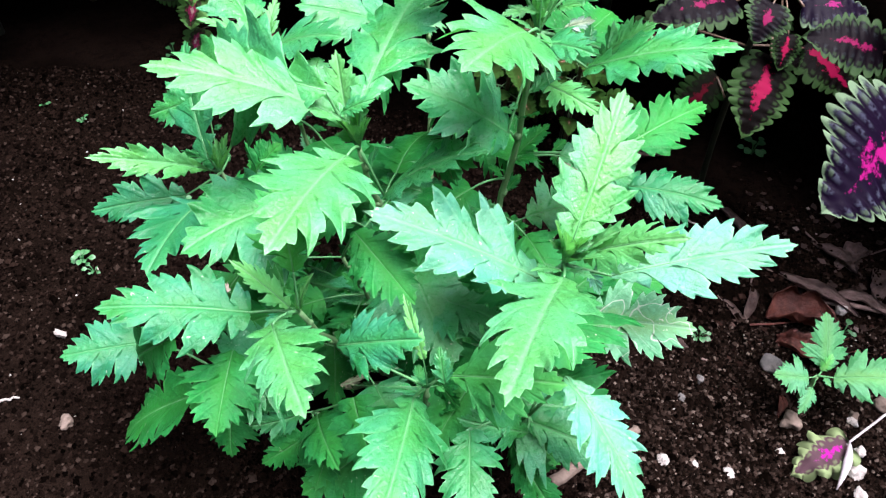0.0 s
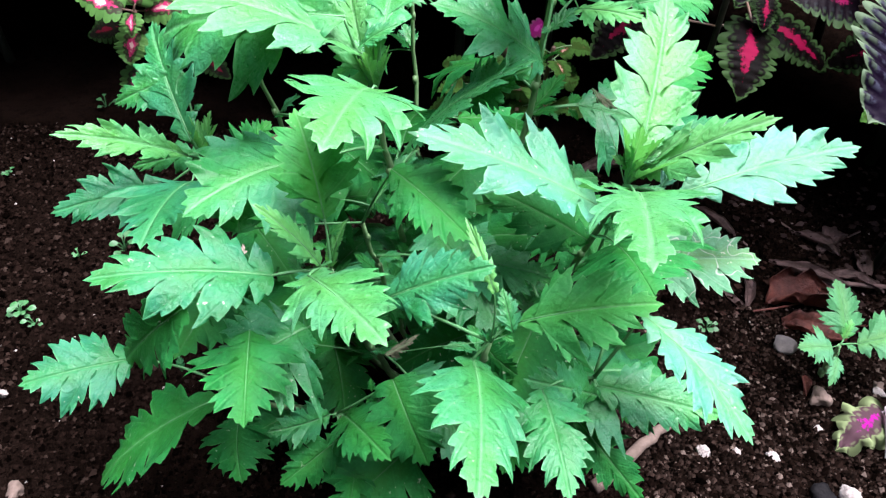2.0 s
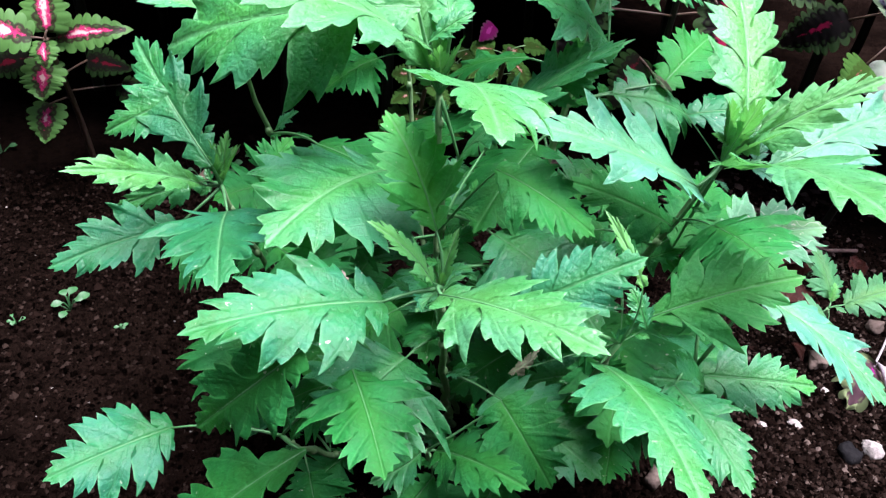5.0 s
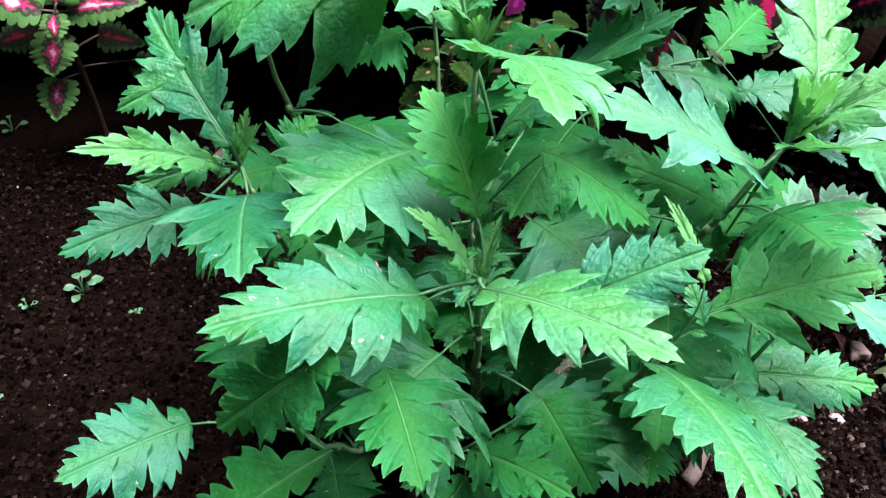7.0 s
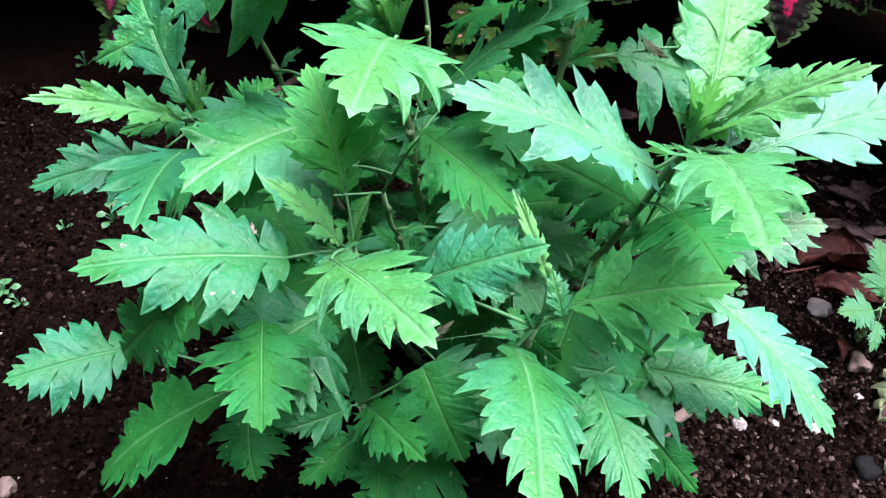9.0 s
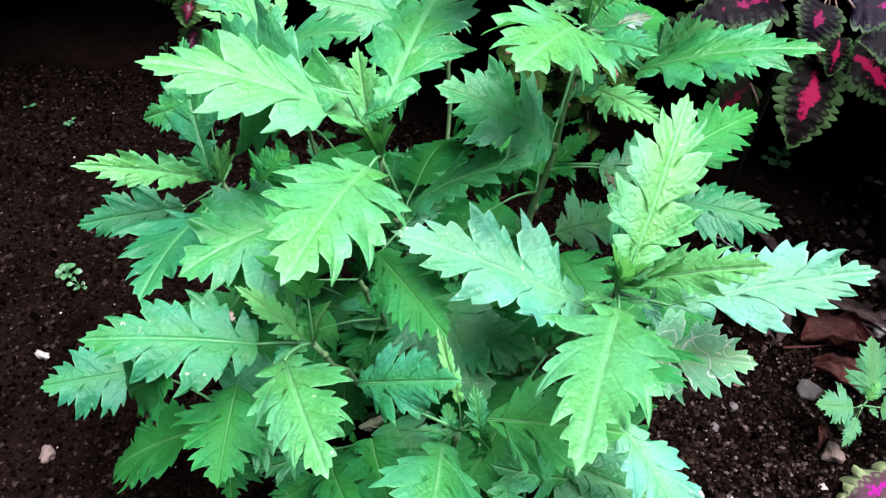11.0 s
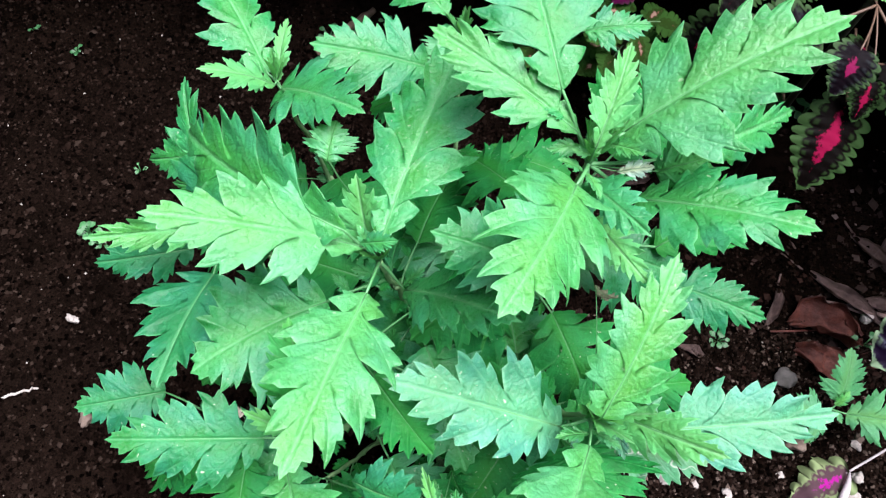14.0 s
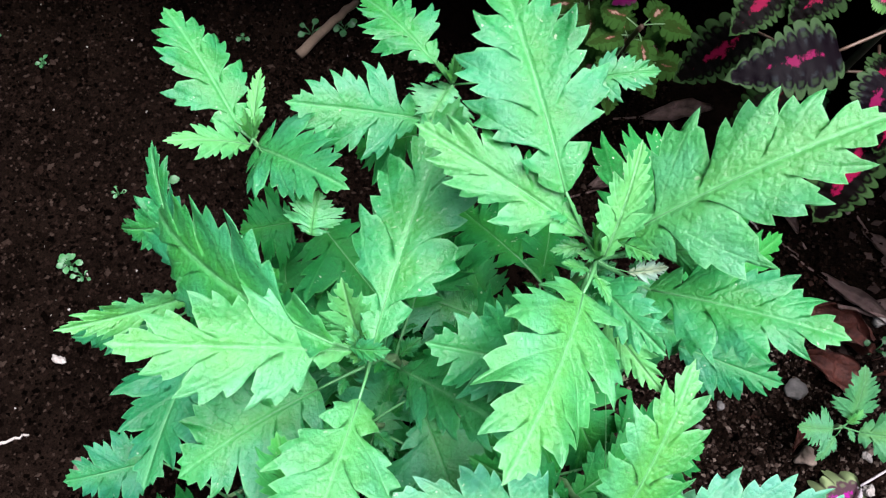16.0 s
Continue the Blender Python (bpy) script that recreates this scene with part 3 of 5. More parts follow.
def sky_blocking_wall(name, x, y, wide, turn, high):
    """A plain plastered wall with a coping, unseen, added round the bed to block the low sky."""
    bm = bmesh.new()
    for sx, sy, sz, z in ((wide, 0.16, high, high / 2 - 0.05), (wide + 0.02, 0.22, 0.06, high - 0.02)):
        bmesh.ops.create_cube(bm, size=1, matrix=Matrix.Translation((0, 0, z)) @ Matrix.Diagonal((sx, sy, sz, 1)))
    bm.transform(Matrix.Rotation(radians(turn), 4, "Z"))
    ob = part(name, bm, M_WALL, smooth=False)
    ob.location = (x, y, 0)
    return tagged(ob, "plain dark wall, unseen, added round the bed to block low sky light", "wall", kind="structure")


# Added out of view: dark walls that cut low sky light and deepen the shade.
sky_blocking_wall("wall_south", 0.5, -1.3, 3.2, 0, 1.7)
sky_blocking_wall("wall_west", -1.02, 0.32, 3.02, 90, 1.7)
sky_blocking_wall("wall_east", 2.02, 0.32, 3.02, 90, 1.7)
sky_blocking_wall("wall_north", 0.5, 1.93, 3.2, 0, 1.1)

# == the mugwort plant
mugwort = new("mugwort_plant")
mugwort.location = (0, 0, 0)
tagged(mugwort, "bushy bright green mugwort plant with deeply lobed leaves", "plant")
ROOT = (0.005, 0.300, -0.015)
shoot_a = shoot_of(mugwort, ROOT, (0.05, 0.25, 0.10), (0.060, 0.216, 0.212), 0.00186)
shoot_b = shoot_of(mugwort, (-0.005, 0.305, -0.015), (-0.02, 0.30, 0.12), (-0.036, 0.278, 0.224), 0.00198)
shoot_c = shoot_of(mugwort, (-0.005, 0.295, -0.015), (-0.04, 0.24, 0.08), (-0.060, 0.206, 0.186), 0.00174)
shoot_d = shoot_of(mugwort, (0.005, 0.290, -0.015), (0.00, 0.21, 0.06), (0.000, 0.178, 0.168), 0.00174)
shoot_e = shoot_of(mugwort, (-0.010, 0.305, -0.015), (-0.10, 0.34, 0.06), (-0.122, 0.318, 0.170), 0.00161)
shoot_t = shoot_of(mugwort, (0.010, 0.305, -0.015), (0.046, 0.318, 0.12), (0.048, 0.303, 0.276), 0.00205)
shoot_u = shoot_of(mugwort, (-0.005, 0.310, -0.015), (-0.08, 0.40, 0.08), (-0.101, 0.386, 0.212), 0.00161)
shoot_v = shoot_of(mugwort, (0.005, 0.312, -0.015), (0.00, 0.41, 0.08), (-0.004, 0.412, 0.226), 0.00161)
shoot_f = shoot_of(mugwort, (0.0, 0.300, -0.015), (-0.03, 0.27, 0.10), (-0.045, 0.250, 0.175), 0.00149)
shoot_l = shoot_of(mugwort, (-0.008, 0.298, -0.015), (-0.09, 0.25, 0.03), (-0.118, 0.225, 0.105), 0.00149)
shoot_m = shoot_of(mugwort, (0.0, 0.292, -0.015), (-0.045, 0.23, 0.03), (-0.062, 0.202, 0.101), 0.00136)
shoot_r = shoot_of(mugwort, (0.010, 0.295, -0.015), (0.05, 0.22, 0.04), (0.052, 0.186, 0.130), 0.00161)

leaf(shoot_a, (0.081, 0.212, 0.209), (0.165, 0.222, 0.222), (-0.11, -0.32, 0.94), 0.0208, mat=M_BLOOMSHEEN, curl=0.0)
leaf(shoot_a, (0.058, 0.203, 0.218), (0.024, 0.118, 0.255), (0.04, 0.39, 0.92), 0.0235, mat=M_LIME)
leaf(shoot_a, (0.049, 0.213, 0.205), (-0.029, 0.219, 0.240), (0.21, -0.26, 0.94), 0.0225, mat=M_BLOOMSHEEN, curl=-0.05, arch=0.04, broad=0.9)
leaf(shoot_a, (0.060, 0.211, 0.232), (0.084, 0.268, 0.271), (-0.04, -0.55, 0.83), 0.0180, mat=M_LIME, broad=0.8)
leaf(shoot_a, (0.068, 0.218, 0.217), (0.101, 0.193, 0.255), (0.05, -0.45, 0.88), 0.0115, mat=M_YOUNG, fold=0.2)
leaf(shoot_b, (-0.042, 0.274, 0.245), (-0.125, 0.266, 0.277), (0.36, -0.20, 0.91), 0.0230, mat=M_LIME, broad=0.2)
leaf(shoot_b, (-0.039, 0.256, 0.238), (-0.060, 0.175, 0.260), (0.10, -0.25, 0.95), 0.0284, curl=0.05, mat=M_LIME)
leaf(shoot_b, (-0.034, 0.274, 0.252), (-0.002, 0.382, 0.262), (-0.19, -0.04, 0.98), 0.0260, broad=0.5)
leaf(shoot_b, (-0.048, 0.272, 0.262), (-0.135, 0.341, 0.226), (-0.55, -0.48, 0.68), 0.0350, broad=0.4)
leaf(shoot_b, (-0.039, 0.279, 0.228), (-0.046, 0.296, 0.268), (-0.04, -0.92, 0.39), 0.0136, mat=M_YOUNG, fold=0.4)
leaf(shoot_c, (-0.082, 0.204, 0.187), (-0.148, 0.197, 0.197), (0.17, -0.24, 0.96), 0.0208, broad=1.0, mat=M_MID)
leaf(shoot_c, (-0.068, 0.189, 0.199), (-0.044, 0.132, 0.220), (-0.27, 0.24, 0.93), 0.0192, mat=M_LIME, broad=0.8)
leaf(shoot_c, (-0.061, 0.212, 0.207), (-0.070, 0.243, 0.238), (0.10, -0.40, 0.92), 0.0185, broad=0.5, mat=M_FRESH)
leaf(shoot_c, (-0.064, 0.205, 0.190), (-0.087, 0.208, 0.219), (0.35, -0.35, 0.85), 0.0070, mat=M_YOUNG, fold=0.3, deep=0.7)
leaf(shoot_c, (-0.060, 0.207, 0.186), (-0.052, 0.213, 0.206), (-0.45, -0.50, 0.70), 0.0038, mat=M_YOUNG, fold=0.5)
leaf(shoot_d, (-0.006, 0.179, 0.158), (-0.019, 0.105, 0.175), (0.26, 0.17, 0.95), 0.0236)
leaf(shoot_d, (0.009, 0.179, 0.176), (0.058, 0.161, 0.199), (-0.30, -0.32, 0.90), 0.0205, broad=0.15, mat=M_FRESH)
leaf(shoot_d, (-0.041, 0.188, 0.185), (-0.002, 0.174, 0.211), (-0.60, -0.39, 0.70), 0.0180, mat=M_MID)
leaf(shoot_d, (0.008, 0.175, 0.175), (0.005, 0.187, 0.188), (-0.18, -0.73, 0.66), 0.0054)
leaf(shoot_d, (-0.002, 0.172, 0.200), (-0.011, 0.190, 0.221), (-0.02, -0.67, 0.74), 0.0034, mat=M_YOUNG, fold=0.3, deep=0.5)
leaf(shoot_d, (0.005, 0.204, 0.138), (0.017, 0.186, 0.136), (-0.76, -0.55, 0.35), 0.0130, mat=M_OLDSHADE)
leaf(shoot_e, (-0.129, 0.319, 0.171), (-0.180, 0.289, 0.204), (0.20, -0.50, 0.80), 0.0115, mat=M_LIME, fold=0.35, broad=0.2)
leaf(shoot_e, (-0.143, 0.310, 0.158), (-0.196, 0.299, 0.154), (0.07, -0.58, 0.81), 0.0161, mat=M_MID)
leaf(shoot_e, (-0.123, 0.287, 0.177), (-0.134, 0.223, 0.189), (-0.05, 0.20, 0.98), 0.0260, mat=M_MID, broad=0.9)
leaf(shoot_e, (-0.125, 0.313, 0.184), (-0.147, 0.380, 0.218), (-0.41, -0.70, 0.59), 0.0190, mat=M_MID)
leaf(shoot_e, (-0.127, 0.354, 0.152), (-0.172, 0.363, 0.138), (-0.33, -0.74, 0.59), 0.0086)
leaf(shoot_e, (-0.128, 0.343, 0.204), (-0.167, 0.347, 0.187), (-0.33, -0.74, 0.59), 0.0124)
leaf(shoot_f, (-0.034, 0.226, 0.219), (-0.006, 0.198, 0.203), (0.00, -0.51, 0.86), 0.0180, mat=M_OLDSHADE)
leaf(shoot_f, (0.001, 0.269, 0.223), (0.024, 0.247, 0.250), (-0.62, -0.48, 0.50), 0.0150)
leaf(shoot_f, (-0.097, 0.235, 0.185), (-0.096, 0.268, 0.200), (-0.26, -0.41, 0.88), 0.0170)
leaf(shoot_f, (-0.104, 0.320, 0.167), (-0.087, 0.329, 0.184), (-0.31, -0.67, 0.68), 0.0150, mat=M_OLDSHADE)
leaf(shoot_b, (-0.025, 0.279, 0.191), (0.024, 0.240, 0.257), (-0.59, 0.22, 0.78), 0.0200)
leaf(shoot_t, (0.059, 0.309, 0.290), (0.129, 0.330, 0.339), (-0.53, -0.15, 0.84), 0.0275, mat=M_LIME, broad=1.0, curl=0.05)
leaf(shoot_t, (0.072, 0.297, 0.261), (0.131, 0.271, 0.290), (-0.41, 0.07, 0.91), 0.0245, broad=0.7)
leaf(shoot_t, (0.041, 0.287, 0.285), (0.009, 0.220, 0.309), (0.42, 0.12, 0.90), 0.0257, broad=1.0, mat=M_LIME)
leaf(shoot_t, (0.041, 0.306, 0.292), (-0.020, 0.338, 0.310), (0.17, -0.46, 0.87), 0.0181, mat=M_LIME, broad=0.3)
leaf(shoot_t, (0.032, 0.316, 0.305), (0.009, 0.392, 0.322), (-0.07, -0.23, 0.97), 0.0305)
leaf(shoot_t, (0.036, 0.271, 0.241), (-0.014, 0.272, 0.267), (0.38, -0.35, 0.86), 0.0250)
leaf(shoot_t, (0.103, 0.337, 0.240), (0.174, 0.386, 0.219), (0.52, -0.43, 0.74), 0.0157)
leaf(shoot_t, (0.046, 0.296, 0.297), (0.056, 0.330, 0.318), (-0.03, -0.51, 0.86), 0.0087, mat=M_YOUNG, fold=0.4)
leaf(shoot_t, (0.048, 0.298, 0.271), (0.067, 0.264, 0.289), (-0.59, 0.09, 0.80), 0.0120)
leaf(shoot_t, (0.099, 0.307, 0.201), (0.159, 0.347, 0.206), (0.10, -0.35, 0.92), 0.0185, mat=M_OLDSHADE, stalk=(0.046, 0.318, 0.190))
leaf(shoot_t, (0.083, 0.315, 0.256), (0.105, 0.312, 0.277), (-0.30, -0.40, 0.85), 0.0115, mat=M_LIME)
leaf(shoot_t, (0.054, 0.288, 0.257), (0.073, 0.256, 0.264), (-0.15, -0.45, 0.90), 0.0095, mat=M_YOUNG)
leaf(shoot_u, (-0.106, 0.388, 0.215), (-0.148, 0.448, 0.231), (0.24, -0.08, 0.97), 0.0213)
leaf(shoot_u, (-0.101, 0.382, 0.213), (-0.133, 0.368, 0.239), (0.62, 0.02, 0.79), 0.0104, mat=M_YOUNG)
leaf(shoot_u, (-0.099, 0.383, 0.209), (-0.048, 0.344, 0.245), (-0.54, 0.08, 0.84), 0.0230)
leaf(shoot_u, (-0.067, 0.333, 0.219), (-0.064, 0.352, 0.227), (0.00, -0.38, 0.93), 0.0160, mat=M_LIME)
leaf(shoot_u, (-0.101, 0.386, 0.212), (-0.098, 0.419, 0.225), (-0.03, -0.37, 0.93), 0.0059, mat=M_YOUNG, fold=0.4)
leaf(shoot_v, (-0.013, 0.414, 0.240), (-0.050, 0.454, 0.237), (-0.09, -0.00, 1.00), 0.0192)
leaf(shoot_v, (-0.019, 0.397, 0.218), (-0.082, 0.393, 0.235), (0.26, -0.44, 0.86), 0.0240)
leaf(shoot_v, (-0.005, 0.412, 0.226), (-0.017, 0.391, 0.217), (-0.03, -0.37, 0.93), 0.0190, mat=M_LIME)
leaf(shoot_v, (0.057, 0.403, 0.247), (0.091, 0.407, 0.250), (-0.03, -0.37, 0.93), 0.0112)
leaf(shoot_l, (-0.159, 0.244, 0.104), (-0.207, 0.231, 0.106), (0.13, -0.34, 0.93), 0.0209, mat=M_MID, broad=0.8)
leaf(shoot_l, (-0.094, 0.201, 0.161), (-0.095, 0.159, 0.153), (0.07, -0.19, 0.98), 0.0220, mat=M_OLDSHADE)
leaf(shoot_l, (-0.111, 0.209, 0.113), (-0.182, 0.214, 0.047), (-0.67, -0.25, 0.70), 0.0228, mat=M_OLDSHADE)
leaf(shoot_l, (-0.113, 0.189, 0.188), (-0.149, 0.212, 0.137), (-0.75, -0.62, 0.24), 0.0160, mat=M_OLDSHADE)
leaf(shoot_m, (-0.065, 0.202, 0.101), (-0.092, 0.187, 0.112), (0.57, -0.65, 0.50), 0.0111)
leaf(shoot_m, (-0.059, 0.201, 0.101), (-0.041, 0.156, 0.127), (-0.50, 0.27, 0.82), 0.0167, mat=M_OLDSHADE)
leaf(shoot_m, (-0.061, 0.196, 0.091), (-0.090, 0.183, 0.077), (-0.04, -0.69, 0.73), 0.0135, mat=M_OLDSHADE)
leaf(shoot_m, (-0.037, 0.192, 0.134), (-0.024, 0.165, 0.107), (-0.18, -0.73, 0.66), 0.0199, mat=M_OLDSHADE)
leaf(shoot_r, (0.063, 0.182, 0.173), (0.094, 0.131, 0.150), (0.22, -0.23, 0.95), 0.0205, mat=M_BLOOMSHEEN, broad=0.35, deep=1.3)
leaf(shoot_r, (0.053, 0.184, 0.127), (0.107, 0.166, 0.120), (-0.10, -0.48, 0.87), 0.0167)
leaf(shoot_r, (0.079, 0.222, 0.164), (0.132, 0.212, 0.170), (-0.10, -0.42, 0.90), 0.0200, mat=M_MINED, label="pale silvery leaf with white winding insect mines")
leaf(shoot_r, (0.051, 0.177, 0.129), (0.014, 0.172, 0.151), (0.43, -0.68, 0.59), 0.0120)
leaf(shoot_r, (0.045, 0.181, 0.110), (0.071, 0.148, 0.087), (-0.20, -0.65, 0.74), 0.0131, mat=M_OLDSHADE)
leaf(shoot_r, (0.020, 0.165, 0.152), (0.019, 0.118, 0.147), (-0.03, -0.11, 0.99), 0.0153)
leaf(shoot_r, (0.108, 0.294, 0.189), (0.155, 0.276, 0.192), (-0.23, -0.35, 0.91), 0.0175, mat=M_MID)
leaf(shoot_a, (0.053, 0.223, 0.178), (0.006, 0.240, 0.199), (0.05, -0.55, 0.83), 0.0180, M_OLDSHADE)
leaf(shoot_a, (0.058, 0.225, 0.165), (0.105, 0.262, 0.172), (0.1, -0.4, 0.9), 0.0150, M_OLDSHADE)

bud(shoot_a, (0.060, 0.216, 0.214), (0.15, -0.1, 1), 0.036, 1, 8)
bud(shoot_b, (-0.036, 0.278, 0.226), (-0.1, -0.1, 1), 0.030, 2)
bud(shoot_c, (-0.060, 0.206, 0.188), (0, -0.1, 1), 0.009, 3)
bud(shoot_d, (0.000, 0.178, 0.168), (-0.1, 0, 1), 0.009, 4, mat=M_MID)
bud(shoot_e, (-0.122, 0.318, 0.172), (0, 0, 1), 0.024, 5)
bud(shoot_t, (0.048, 0.303, 0.278), (0.05, 0.1, 1), 0.026, 6)
bud(shoot_u, (-0.101, 0.386, 0.214), (0, 0.1, 1), 0.020, 7)
bud(shoot_v, (-0.004, 0.412, 0.228), (0, 0, 1), 0.020, 8)

leaf(shoot_t, (0.058, 0.296, 0.282), (0.072, 0.297, 0.286), (0.1, -0.4, 0.9), 0.0045, M_SILVER, 0.1, 0.1, 0.3, stalk=(0.048, 0.303, 0.276), label="silvery white underside turned up")
leaf(shoot_d, (-0.041, 0.184, 0.159), (-0.027, 0.182, 0.161), (0.2, -0.5, 0.8), 0.003, M_WITHER, 0.15, 0.3, 0.4, 1.0, 1.4, 0.5, name="withered_leaf", ripple=3.0, label="dry curled yellowish-brown leaf")
leaf(shoot_a, (0.061, 0.272, 0.227), (0.069, 0.268, 0.213), (0.3, -0.8, 0.4), 0.003, M_WITHER, 0.15, 0.3, 0.4, 1.0, 1.4, 0.5, name="withered_leaf", ripple=3.0, label="dry curled yellowish-brown leaf")


leaf(shoot_c, (-0.092, 0.212, 0.1925), (-0.098, 0.215, 0.1945), (0.17, -0.24, 0.96), 0.0026, M_SCAR, 0.05, 0.1, 0.8, stalk=(-0.091, 0.211, 0.1915), name="withered_patch", ripple=2.0, label="dry pinkish-brown patch on the leaf")


def lower_leaves(shoot, root, knee, node, count, seed, reach=0.070, bare=()):
    """The older leaves and small side leaves along a stem, under the top ones."""
    rng = random.Random(seed)
    pts = bezier(root, knee, node, 40)
    for k in range(count):
        f = 0.30 + 0.62 * (k + rng.random() * 0.6) / count
        p = pts[int(f * 40)]
        ang = k * 2.4 + seed
        out = Vector((math.cos(ang), math.sin(ang), 0))
        length = reach * rng.uniform(0.7, 1.05) * (0.75 + 0.35 * f)
        side = p + out * length * 0.45
        tip = p + out * (length * 1.35) + Vector((0, 0, rng.uniform(-0.022, 0.012)))
        # keep the tips inside the bush
        ex, ey = (tip.x + 0.012) / 0.155, (tip.y - 0.285) / 0.125
        d = math.hypot(ex, ey)
        if d > 1:
            tip.x, tip.y = -0.012 + 0.155 * ex / d, 0.285 + 0.125 * ey / d
            side = p + (tip - p) * 0.35
        side.z += 0.006
        if (tip - side).length < 0.022:
            continue
        tip.z = max(tip.z, 0.02)
        up, half, kind, bend = (rng.uniform(-0.3, 0.3), rng.uniform(-0.45, 0.1), 1), length * rng.uniform(0.40, 0.52), M_LEAF if rng.random() < 0.35 else M_OLDSHADE, rng.uniform(-0.1, 0.1)
        if k not in bare:
            leaf(shoot, side, tip, up, half, kind, 0.08, 0.08, None, 1.0, 0.3, bend, stalk=p, across=3)
        for j in range(rng.choice((1, 1, 2))):
            a2 = ang + (0.5 if j else -0.5) + rng.uniform(-0.3, 0.3)
            o2 = Vector((math.cos(a2), math.sin(a2), rng.uniform(0.3, 1.0)))
            l2 = rng.uniform(0.010, 0.022)
            leaf(shoot, p + o2 * 0.003, p + o2 * l2, Vector((0, -0.2, 1)) - o2 * 0.2, l2 * 0.36, M_OLDSHADE if rng.random() < 0.6 else M_LEAF, 0.05, 0.2, 0.4, 1.0, 0.1, stalk=p, name="side_leaf", across=2)


lower_leaves(shoot_a, ROOT, (0.05, 0.25, 0.10), (0.060, 0.216, 0.212), 9, 11)
lower_leaves(shoot_b, (-0.005, 0.305, 0), (-0.02, 0.30, 0.12), (-0.036, 0.278, 0.224), 8, 12)
lower_leaves(shoot_c, (-0.005, 0.295, 0), (-0.04, 0.24, 0.08), (-0.060, 0.206, 0.186), 5, 13)
lower_leaves(shoot_d, (0.005, 0.290, 0), (0.00, 0.21, 0.06), (0.000, 0.178, 0.168), 3, 14)
lower_leaves(shoot_e, (-0.010, 0.305, 0), (-0.10, 0.34, 0.06), (-0.122, 0.318, 0.170), 10, 15)
lower_leaves(shoot_t, (0.010, 0.305, 0), (0.046, 0.318, 0.12), (0.048, 0.303, 0.276), 13, 16, bare=(11,))
lower_leaves(shoot_u, (-0.005, 0.310, 0), (-0.08, 0.40, 0.08), (-0.101, 0.386, 0.212), 4, 17)
lower_leaves(shoot_v, (0.005, 0.312, 0), (0.00, 0.41, 0.08), (-0.004, 0.412, 0.226), 5, 18)
lower_leaves(shoot_f, (0.0, 0.300, 0), (-0.03, 0.27, 0.10), (-0.045, 0.250, 0.175), 6, 19, bare=(2,))
lower_leaves(shoot_l, (-0.008, 0.298, 0), (-0.09, 0.25, 0.03), (-0.118, 0.225, 0.105), 5, 20, 0.045, bare=(0, 2))
lower_leaves(shoot_m, (0.0, 0.292, 0), (-0.045, 0.23, 0.03), (-0.062, 0.202, 0.101), 2, 21, 0.045, bare=(0,))
lower_leaves(shoot_r, (0.010, 0.295, 0), (0.05, 0.22, 0.04), (0.052, 0.186, 0.130), 6, 22, 0.05)


